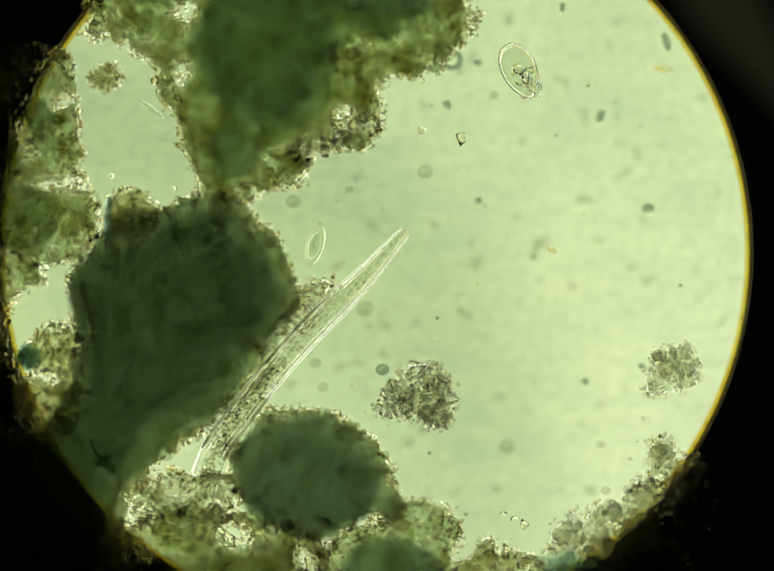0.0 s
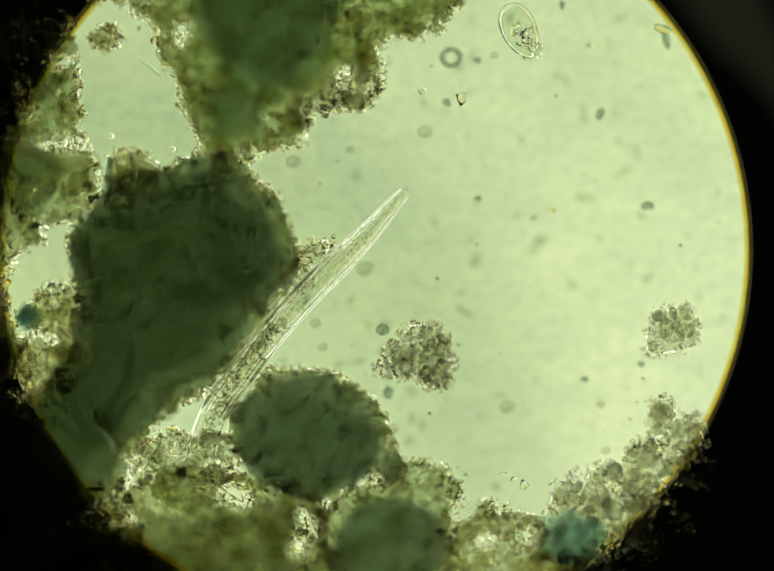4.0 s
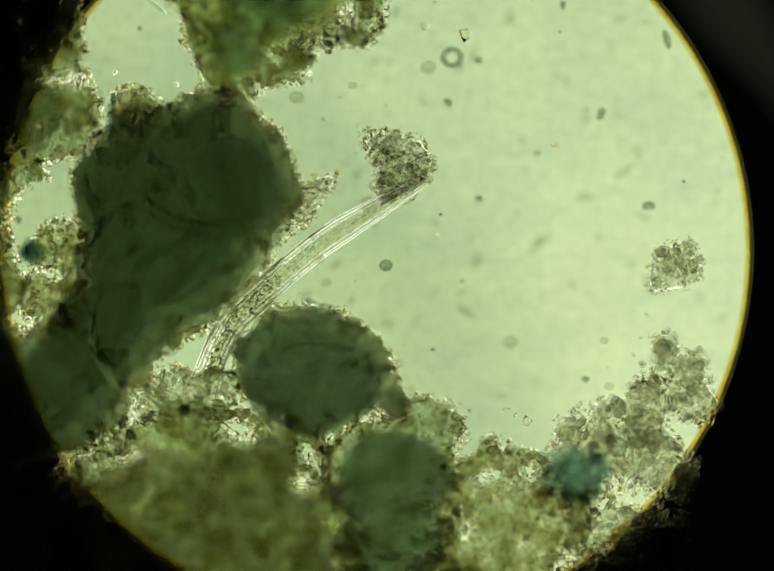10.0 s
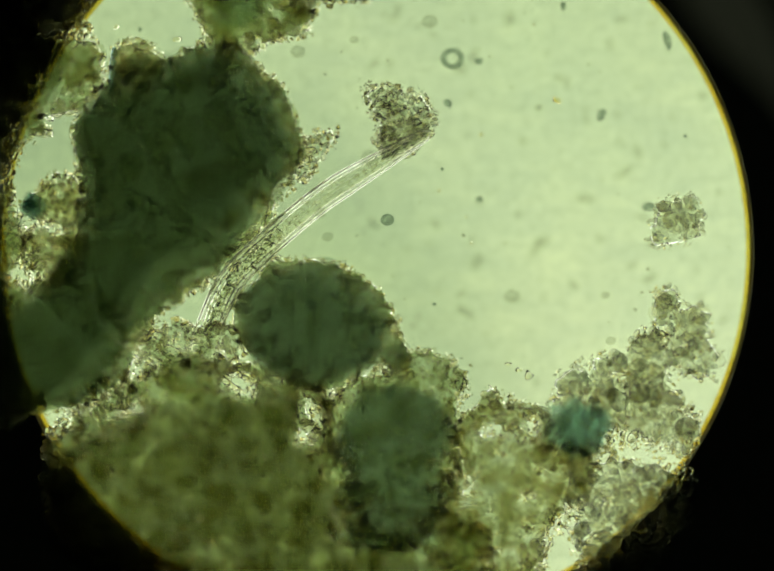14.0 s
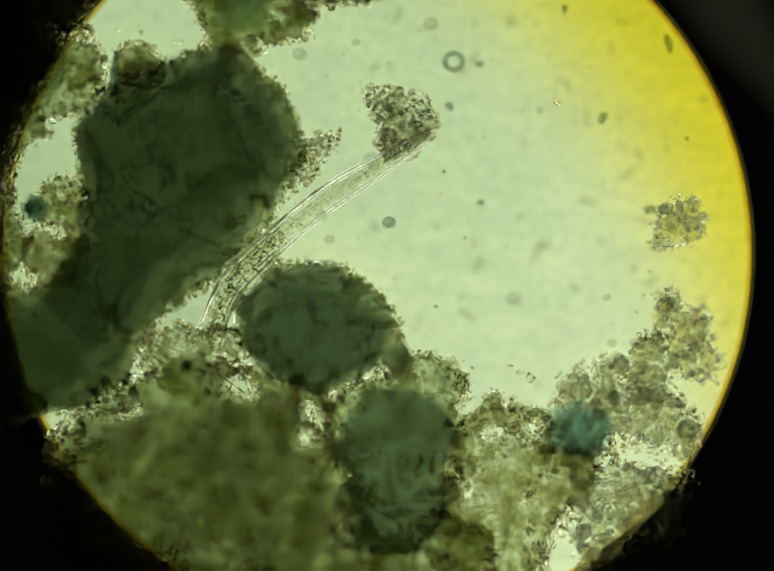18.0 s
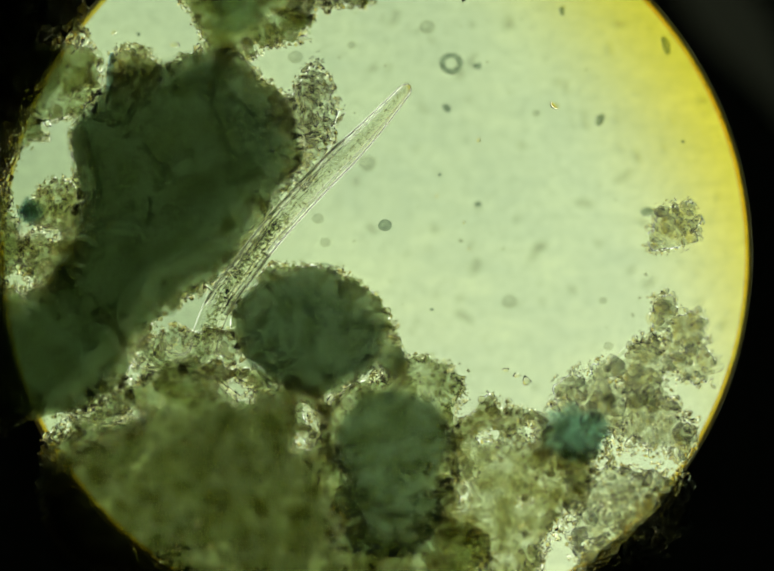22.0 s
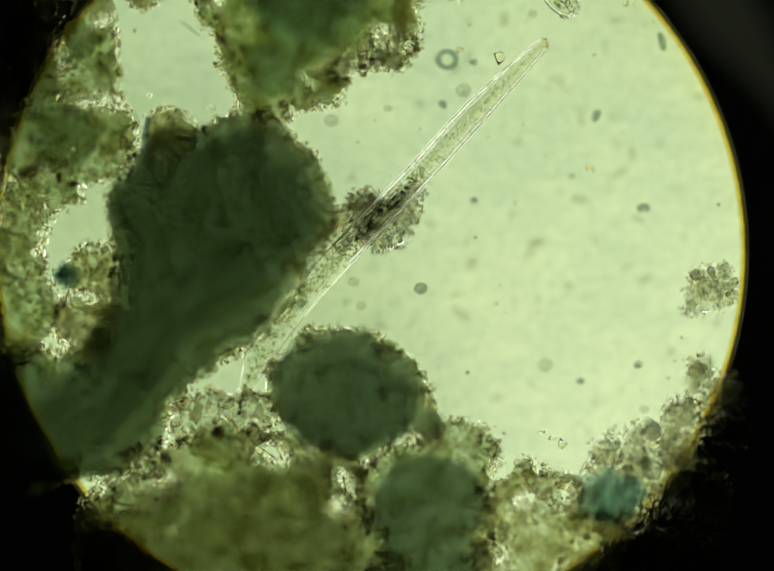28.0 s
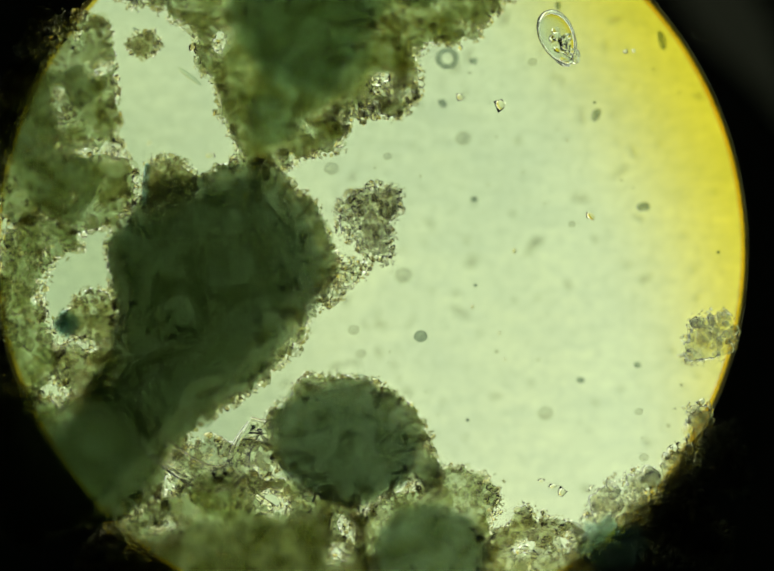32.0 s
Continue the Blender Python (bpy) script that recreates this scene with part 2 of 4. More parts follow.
M_SHELL = clear_glass("clear_shell", (0.95, 0.96, 0.94), 1.22)


# ---------------------------------------------------------------- mesh helpers
def part(name, bm, material, parent=None, label="", smooth=False):
    me = bpy.data.meshes.new(name)
    bm.to_mesh(me)
    bm.free()
    me.materials.append(material)
    if smooth:
        me.polygons.foreach_set("use_smooth", [True] * len(me.polygons))
    ob = new(name, me)
    if parent is not None:
        ob.parent = parent
    if label:
        ob["label"] = label
    return ob


def empty(name, place=(0, 0, 0)):
    ob = new(name)
    ob.location = place
    ob.empty_display_size = 0.02
    return ob


def ico(sub):
    bm = bmesh.new()
    bmesh.ops.create_icosphere(bm, subdivisions=sub, radius=1.0)
    v = np.array([x.co[:] for x in bm.verts])
    f = np.array([[x.index for x in q.verts] for q in bm.faces])
    bm.free()
    return v, f


ICO = {n: ico(n) for n in (1, 2, 3, 4, 5)}


def mesh_np(name, v, f, material, smooth=False):
    me = bpy.data.meshes.new(name)
    n, k = f.shape
    me.vertices.add(len(v))
    me.vertices.foreach_set("co", np.ascontiguousarray(v, dtype=np.float32).ravel())
    me.loops.add(n * k)
    me.loops.foreach_set("vertex_index", np.ascontiguousarray(f, dtype=np.int32).ravel())
    me.polygons.add(n)
    me.polygons.foreach_set("loop_start", np.arange(0, n * k, k, dtype=np.int32))
    me.update(calc_edges=True)
    me.validate()
    me.polygons.foreach_set("use_smooth", [smooth] * n)
    me.materials.append(material)
    return me


def link(name, me, parent, place=(0, 0, 0), label=""):
    ob = new(name, me)
    ob.parent = parent
    ob.location = place
    if label:
        ob["label"] = label
    return ob


def grains(rng, places, radii, base=1, jag=0.3):
    """Many small angular grains in one mesh."""
    v, f = ICO[base]
    n, k = len(places), len(v)
    w = np.repeat(v[None], n, 0) * (1 + rng.uniform(-jag, jag, (n, k, 1)))
    w *= rng.uniform(0.55, 1.3, (n, 1, 3))
    q = rng.normal(size=(n, 4))
    q /= np.linalg.norm(q, axis=1)[:, None]
    a, b, c, d = q.T
    R = np.stack([1 - 2 * (c * c + d * d), 2 * (b * c - a * d), 2 * (b * d + a * c),
                  2 * (b * c + a * d), 1 - 2 * (b * b + d * d), 2 * (c * d - a * b),
                  2 * (b * d - a * c), 2 * (c * d + a * b), 1 - 2 * (b * b + c * c)], 1).reshape(n, 3, 3)
    w = np.einsum("nij,nkj->nki", R, w) * np.asarray(radii)[:, None, None]
    w += np.asarray(places)[:, None, :]
    return w.reshape(-1, 3), (f[None] + (np.arange(n) * k)[:, None, None]).reshape(-1, 3)


GRAIN_RNG = np.random.default_rng(5)
GRAIN_MESHES = []
for _ in range(14):
    gv, gf = grains(GRAIN_RNG, np.zeros((1, 3)), np.ones(1), 2 if _ % 3 == 0 else 1)
    GRAIN_MESHES.append(mesh_np("grain", gv, gf, M_SAND if _ % 2 else M_GRIT, True))


# ---------------------------------------------------------------- microscope: stage, lamp and the dust on its glass
scope = tagged(empty("microscope_stage"), "black plate with round lit opening and amber rim, in place of the eyepiece's field stop", "microscope stage")
HOLE = Vector((-0.0242, 0.068, 0.0))
HOLE_R = 0.763


def tube(name, radii_z, material, parent, label="", seg=192, centre=HOLE):
    """A turned part: rings of (radius, height), joined in order and closed."""
    bm = bmesh.new()
    rings = []
    for r, z in radii_z:
        rings.append([bm.verts.new((centre.x + r * math.cos(2 * math.pi * i / seg), centre.y + r * math.sin(2 * math.pi * i / seg), z)) for i in range(seg)])
    for a, b in zip(rings, rings[1:] + rings[:1]):
        for i in range(seg):
            bm.faces.new((a[i], a[(i + 1) % seg], b[(i + 1) % seg], b[i]))
    bmesh.ops.recalc_face_normals(bm, faces=bm.faces)
    return part(name, bm, material, parent, label)


# the eyepiece's black field stop, built as a plate under the slide
tube("field_stop_plate", [(HOLE_R, -0.055), (HOLE_R + 0.006, -0.026), (2.8, -0.026), (2.8, -0.09), (HOLE_R + 0.01, -0.09)], M_BLACK, scope)
tube("rim", [(HOLE_R - 0.008, -0.047), (HOLE_R + 0.003, -0.047), (HOLE_R + 0.003, -0.053), (HOLE_R - 0.008, -0.053)], M_RIM, scope, "thin amber ring round the opening")
tube("lamp_tube", [(2.75, -0.09), (2.79, -0.09), (2.79, -3.3), (2.75, -3.3)], M_BLACK, scope, "", 96)
# unseen pale reflector, added to brighten the dark edges of the grains
tube("bounce_lining", [(2.73, -0.1), (2.745, -0.1), (2.745, -3.29), (2.73, -3.29)], M_BOUNCE, scope, "unseen pale reflector added inside the lamp tube", 96)
# glass added below the slide to carry the eyepiece's dust
bm = bmesh.new()
bmesh.ops.create_cone(bm, cap_ends=True, segments=128, radius1=HOLE_R + 0.004, radius2=HOLE_R + 0.004, depth=0.1)
bmesh.ops.translate(bm, verts=bm.verts, vec=(HOLE.x, HOLE.y, -0.106))
part("stage_glass", bm, M_STAGE, scope, "clear round glass with specks of dust")
bm = bmesh.new()
bmesh.ops.create_cone(bm, cap_ends=True, segments=96, radius1=2.785, radius2=2.785, depth=0.04)
bmesh.ops.translate(bm, verts=bm.verts, vec=(HOLE.x, HOLE.y, -3.32))
part("base_plate", bm, M_BLACK, scope)
bm = bmesh.new()
bmesh.ops.create_uvsphere(bm, u_segments=96, v_segments=24, radius=1.0)
for vert in bm.verts:
    vert.co = (vert.co.x * 2.6, vert.co.y * 2.6, max(vert.co.z, 0) * 0.05)
lens = part("lamp_lens", bm, M_LAMP, scope, "glowing pale green lamp lens with painted yellow colour fringe", True)


# dim grey reflection beside the opening, built as a pale strip high above the plate
bm = bmesh.new()
for line_z in (0.70, 0.712):
    rows_of = []
    for u, v, w in ((1400, -80, 50), (1446, -14, 56), (1492, 38, 60), (1536, 96, 50), (1580, 168, 30), (1680, 300, 30)):
        p = at(u, v) * ((HEIGHT - line_z) / HEIGHT)
        rows_of.append([bm.verts.new((p.x + s * w * 0.0007, p.y + s * w * 0.0007, line_z)) for s in (-1, 1)])
    for (a1, b1), (a2, b2) in zip(rows_of, rows_of[1:]):
        bm.faces.new((a1, a2, b2, b1))
bm.verts.ensure_lookup_table()
for i in range(5):
    for side in (0, 1):
        k = 2 * i + side
        bm.faces.new([bm.verts[j] for j in (k, k + 2, k + 14, k + 12)])
for k in (0, 10):
    bm.faces.new([bm.verts[j] for j in (k, k + 1, k + 13, k + 12)])
bmesh.ops.recalc_face_normals(bm, faces=bm.faces)
part("reflection_strip", bm, M_REFLECTION, scope, "dim grey reflection built as a raised strip")
# post added out of view to carry the strip
bm = bmesh.new()
foot = at(1700, 330) * ((HEIGHT - 0.7) / HEIGHT)
bmesh.ops.create_cone(bm, cap_ends=True, segments=24, radius1=0.03, radius2=0.022, depth=0.73)
bmesh.ops.translate(bm, verts=bm.verts, vec=(foot.x, foot.y, 0.34))
part("strip_post", bm, M_BLACK, scope)


# the lens slides so that its painted fringe drifts into view
def lens_rows():
    at0 = Vector((-0.034, 0.095, -3.28))
    rows = []
    for t, a, b in [(0, 0.02, -0.02), (6, 0.02, -0.02), (13, 0.0, -0.02), (14.5, -0.12, -0.06), (16.5, -0.45, -0.2), (18.5, -0.66, -0.28),
                    (20.5, -0.60, -0.22), (23, -0.48, -0.14), (24.5, -0.32, -0.05), (27.5, -0.28, 0.0), (28.9, -0.34, 0.0), (30, -0.57, -0.02), (32, -0.70, -0.03)]:
        rows.append((t, Matrix.Translation(at0 + Vector((a, b, 0)))))
    return rows


def specks(rng, things, material, parent, name, z=-0.0545):
    """Flat little dust specks: (u, v, size, stretch)."""
    k = 7.459 / (7.459 - z)
    made = []
    for u, v, r, st in things:
        vv, ff = grains(rng, np.zeros((1, 3)), np.ones(1), 2)
        vv *= (r / 1000 * st * 0.68, r / 1000 * 0.68, 0.0016)
        me = mesh_np(name, vv, ff, material, True)
        p = at(u, v)
        ob = link(name, me, parent, (p.x / k, p.y / k, z))
        ob.rotation_euler = (0, 0, rng.uniform(0, 6))
        made.append(ob)
    return made


dust_rng = np.random.default_rng(21)
specks(dust_rng, [(1313, 422, 12, 1.3), (1184, 773, 10, 1.2), (1350, 84, 19, 1.2), (1217, 236, 13, 1.3), (970, 406, 11, 1.1), (905, 212, 11, 1.2),
                  (1140, 14, 12, 1.3), (969, 126, 10, 1.0), (628, 620, 15, 1.1), (788, 800, 14, 1.2), (184, 795, 16, 1.2), (282, 62, 9, 1), (36, 450, 10, 1.1),
                  (1300, 742, 8, 1.2)], M_DUST, scope, "dust_speck")
specks(dust_rng, [(1058, 287, 11, 1), (883, 592, 8, 1), (850, 55, 11, 1.4), (1100, 490, 14, 1.6), (965, 530, 16, 1.3), (1455, 392, 10, 1.2), (1130, 160, 14, 1.2),
                  (1160, 580, 13, 1.3), (880, 455, 15, 1), (1030, 40, 14, 1.4), (710, 612, 14, 1.2), (1250, 235, 10, 1), (755, 455, 14, 1.2)]
       + [(u, v, r, s) for u, v, r, s in zip(dust_rng.uniform(480, 1500, 130), dust_rng.uniform(30, 1050, 130), dust_rng.uniform(4, 12, 130), dust_rng.uniform(1, 2.6, 130))],
       M_FAINT, scope, "faint_speck", -0.158)
# small ring-shaped bubble
pb = at(915, 121)
ringv, ringf = [], []
for i in range(32):
    for j in range(8):
        a, b = 2 * math.pi * i / 32, 2 * math.pi * j / 8
        r = 0.0165 + 0.0055 * math.cos(b)
        ringv.append((r * math.cos(a) * 1.1, r * math.sin(a), 0.004 * math.sin(b)))
        ringf.append((i * 8 + j, ((i + 1) % 32) * 8 + j, ((i + 1) % 32) * 8 + (j + 1) % 8, i * 8 + (j + 1) % 8))
link("bubble", mesh_np("bubble", np.array(ringv), np.array(ringf), M_DUST, True), scope, (pb.x * 1.007, pb.y * 1.007, -0.052), "small ring-shaped air bubble")

# ---------------------------------------------------------------- the slide
bm = bmesh.new()
bmesh.ops.create_cube(bm, size=1.0)
for vert in bm.verts:
    vert.co = (vert.co.x * 2.6 - 0.05, vert.co.y * 2.8 - 0.2, vert.co.z * 0.022 - 0.0125)
bmesh.ops.bevel(bm, geom=bm.edges[:], offset=0.003, segments=2, affect="EDGES")
slide = tagged(part("glass_slide", bm, M_SLIDE), "clear glass microscope slide lying on the stage", "glass slide", kind="structure")
TOP = -0.0012


# ---------------------------------------------------------------- debris
def wobble(u, v, seed, sizes):
    """Uneven outline: noise of several sizes, in millimetres."""
    out = np.zeros(np.shape(u))
    flat = out.ravel()
    for k, (a, b) in enumerate(zip(np.ravel(u), np.ravel(v))):
        flat[k] = sum(h * noise.noise(Vector((a / w, b / w, seed * 3.17 + w))) for w, h in sizes)
    return out


PATCHES = ((40.0, 0.9), (15.0, 0.5), (8.0, 0.3))
ROUGH_EDGE = ((70.0, 16.0), (26.0, 13.0), (10.0, 7.0))
CRUST_EDGE = ((70.0, 16.0), (28.0, 12.0))
SOFT_EDGE = ((120.0, 24.0), (45.0, 12.0), (26.0, 6.0))


def inside(lobes, u, v):
    """How deep a place lies in the joined outline of the lobes: 0 at the edge, in millimetres."""
    total = np.zeros(np.shape(u))
    for lu, lv, rx, ry, deg in lobes:
        c, s = math.cos(math.radians(deg)), math.sin(math.radians(deg))
        x, y = (u - lu) * c + (v - lv) * s, -(u - lu) * s + (v - lv) * c
        r = np.sqrt((x / rx) ** 2 + (y / ry) ** 2)
        total += np.exp(np.clip((1 - r) * min(rx, ry) / 14.0, -40, 40))
    return 14.0 * np.log(total + 1e-18)


def box_of(lobes, pad):
    return (min(l[0] - max(l[2:4]) for l in lobes) - pad, max(l[0] + max(l[2:4]) for l in lobes) + pad,
            min(l[1] - max(l[2:4]) for l in lobes) - pad, max(l[1] + max(l[2:4]) for l in lobes) + pad)


def halo_wedge(V, pairs, Fx, Fy):
    """Clear wedge added along an outline for a bright halo: three-sided in section, closed."""
    ids = np.unique(pairs)
    back = np.full(len(V), -1)
    back[ids] = np.arange(len(ids))
    g = np.hypot(Fx[ids], Fy[ids]) + 1e-6
    out = np.stack([-Fx[ids] / g, Fy[ids] / g, np.zeros(len(ids))], 1) / 1000
    base = V[ids] * (1, 1, 0)
    ring = [base + out * 0.3 + (0, 0, 0.0065), base + out * 3.5 + (0, 0, 0.0004), base + out * 0.3 + (0, 0, 0.0004)]
    m = len(ids)
    a, b = back[pairs[:, 0]], back[pairs[:, 1]]
    f = [np.stack([a + m * i, b + m * i, b + m * j, a + m * j], 1) for i, j in ((0, 1), (1, 2), (2, 0))]
    return np.vstack(ring), np.vstack(f)


def mound(lobes, cu, cv, seed, sizes, level, z0, z1, step, soft=30.0, rim=None, airy=None, cuts=()):
    """One flat-bottomed layer of a heap, with an uneven outline and a rounded, bumpy top."""
    a, b, c, d = box_of(lobes, 50)
    gu, gv = np.meshgrid(np.arange(a, b, step), np.arange(c, d, step))
    F = inside(lobes, gu, gv) + wobble(gu, gv, seed, sizes) - level
    if cuts:
        F = np.minimum(F, -inside(cuts, gu, gv) - wobble(gu, gv, seed + 3, ((22.0, 9.0), (9.0, 5.0))))
    if airy:
        # gaps where grit shows through
        F = np.minimum(F, 45.0 * (airy[1] - wobble(gu, gv, airy[0], PATCHES)))
    Fy, Fx = np.gradient(F, step)
    inq = F > 0
    cells = inq[:-1, :-1] | inq[1:, :-1] | inq[:-1, 1:] | inq[1:, 1:]
    g2 = np.maximum(Fx ** 2 + Fy ** 2, 0.05)
    out = F < 0
    pu = np.where(out, gu - np.clip(F * Fx / g2, -step, step), gu)
    pv = np.where(out, gv - np.clip(F * Fy / g2, -step, step), gv)
    # one connected piece at a time
    label, pieces = np.zeros(cells.shape, int), 0
    broken = wobble(gu, gv, seed + 5, ((34.0, 1.0), (12.0, 0.6))) > 0.1
    for r0, q0 in zip(*np.nonzero(cells)):
        if label[r0, q0]:
            continue
        pieces += 1
        label[r0, q0], todo = pieces, [(r0, q0)]
        while todo:
            r1, q1 = todo.pop()
            for r2, q2 in ((r1 + 1, q1), (r1 - 1, q1), (r1, q1 + 1), (r1, q1 - 1)):
                if 0 <= r2 < cells.shape[0] and 0 <= q2 < cells.shape[1] and cells[r2, q2] and not label[r2, q2]:
                    label[r2, q2] = pieces
                    todo.append((r2, q2))
    n = gu.size
    idx = np.arange(n).reshape(gu.shape)
    h = np.clip(F / soft, 0, 1)
    h = h * (2 - h)
    bump = wobble(gu, gv, seed + 7, ((30.0, 0.18), (12.0, 0.1)))
    if rim is None:
        low = np.full(F.shape, z0)
        top = z0 + 0.003 + (z1 - z0 - 0.003) * np.clip(h * (0.85 + bump), 0, 1.15)
    else:
        low = rim - 0.002 - (rim - 0.002 - z0) * h
        top = rim + 0.002 + (z1 - rim) * np.clip(h * (0.85 + bump), 0, 1.15)
    x, y = (pu - cu) / 1000, -(pv - cv) / 1000
    V = np.vstack([np.stack([x.ravel(), y.ravel(), top.ravel()], 1), np.stack([x.ravel(), y.ravel(), low.ravel()], 1)])
    made = []
    for piece in range(1, pieces + 1):
        part_of = label == piece
        if part_of.sum() < (60 if rim is not None and step > 5 else 10):
            continue
        r, q = np.nonzero(part_of)
        A, B, C, D = idx[r, q], idx[r, q + 1], idx[r + 1, q + 1], idx[r + 1, q]
        border = []
        faces = [np.stack([A, D, C, B], 1), np.stack([A + n, B + n, C + n, D + n], 1)]
        pad = np.pad(part_of, 1)
        for (dr, dq), (p, w) in {(-1, 0): (A, B), (0, 1): (B, C), (1, 0): (C, D), (0, -1): (D, A)}.items():
            open_side = ~pad[r + 1 + dr, q + 1 + dq]
            faces.append(np.stack([p, w, w + n, p + n], 1)[open_side])
            side = np.stack([p, w], 1)[open_side]
            border.append(side[broken.ravel()[side[:, 0]]])
        Fc = np.vstack(faces)
        used = np.unique(Fc)
        remap = np.full(2 * n, -1)
        remap[used] = np.arange(len(used))
        made.append((V[used], remap[Fc], halo_wedge(V, np.vstack(border), Fx.ravel(), Fy.ravel())))
    return made


def flocs(rng, thing, lobes, cu, cv, seed, edge, film, cuts, gaps, size, dense):
    """Lumpy flocs heaped through a mass: large soft lumps, small crumbs between them, thinning out past its edge."""
    a, b, c, d = box_of(lobes, 25)
    area = (b - a) * (d - c)
    for name, mean, cover, base, jag, reach in (("floc", size, 1.3, 2, 0.16, 0.0), ("small_floc", size * 0.5, 1.5, 1, 0.28, 5.0)):
        n = int(area * cover * dense / (math.pi * mean * mean))
        u, v = rng.uniform(a, b, n), rng.uniform(c, d, n)
        dd = inside(lobes, u, v)
        near = dd > -30
        u, v, dd = u[near], v[near], dd[near]
        dd = dd + wobble(u, v, seed, edge)
        keep = (dd > -reach) & (rng.uniform(0, 1, len(u)) < np.exp(-np.maximum(dd - 12, 0) / 20.0))
        if cuts:
            keep &= inside(cuts, u, v) + wobble(u, v, seed + 3, ((22.0, 9.0), (9.0, 5.0))) < mean * 0.5
        if gaps:
            keep &= (wobble(u, v, seed + 13, PATCHES) < gaps + 0.05) | (rng.uniform(0, 1, len(u)) < 0.2)
        u, v, dd = u[keep], v[keep], dd[keep]
        if not len(u):
            continue
        r = mean * rng.uniform(0.55, 1.3, len(u)) * (0.55 + 0.45 * np.clip(dd / 25, 0, 1))
        z = r * 0.55 / 1000 + rng.uniform(0, 1, len(u)) * np.clip(dd, 0, 45) / 1000 * 0.8
        vv, ff = grains(rng, np.stack([(u - cu) / 1000, -(v - cv) / 1000, z], 1), r / 1000, base, jag)
        tagged(link(name, mesh_np(name, vv, ff, FLOC_OF[film.name], True), thing, (0, 0, 0), "crumbly translucent flocs"), kind="stuff")


def clouds(rng, thing, lobes, cu, cv, seed, edge, film, cuts, gaps, cover):
    """Soft lumps heaped up behind the edge, the higher the deeper inside, well above the sharp plane."""
    a, b, c, d = box_of(lobes, 0)
    mean = 19.0 if len(lobes) > 3 else 13.0
    n = int((b - a) * (d - c) * cover / (math.pi * mean * mean))
    u, v = rng.uniform(a, b, n), rng.uniform(c, d, n)
    dd = inside(lobes, u, v)
    near = dd > -20
    u, v, dd = u[near], v[near], dd[near]
    dd = dd + wobble(u, v, seed, edge)
    r = mean * rng.uniform(0.6, 1.4, len(u))
    keep = dd > r * 0.55
    if cuts:
        keep &= inside(cuts, u, v) < -r * 0.6
    if gaps:
        keep &= wobble(u, v, seed + 13, PATCHES) < gaps - 0.1
    u, v, dd, r = u[keep], v[keep], dd[keep], r[keep]
    if not len(u):
        return
    lift = 0.7 if film is M_PALE else 1.8
    z = 0.010 + rng.uniform(0.2, 1, len(u)) * np.clip(dd, 0, 90) / 1000 * lift
    vv, ff = grains(rng, np.stack([(u - cu) / 1000, -(v - cv) / 1000, z], 1), r / 1000, 2, 0.13)
    tagged(link("soft_floc", mesh_np("soft_floc", vv, ff, SOFT_OF[film.name], True), thing, (0, 0, 0), "soft dark lumps high in the heap"), kind="stuff")


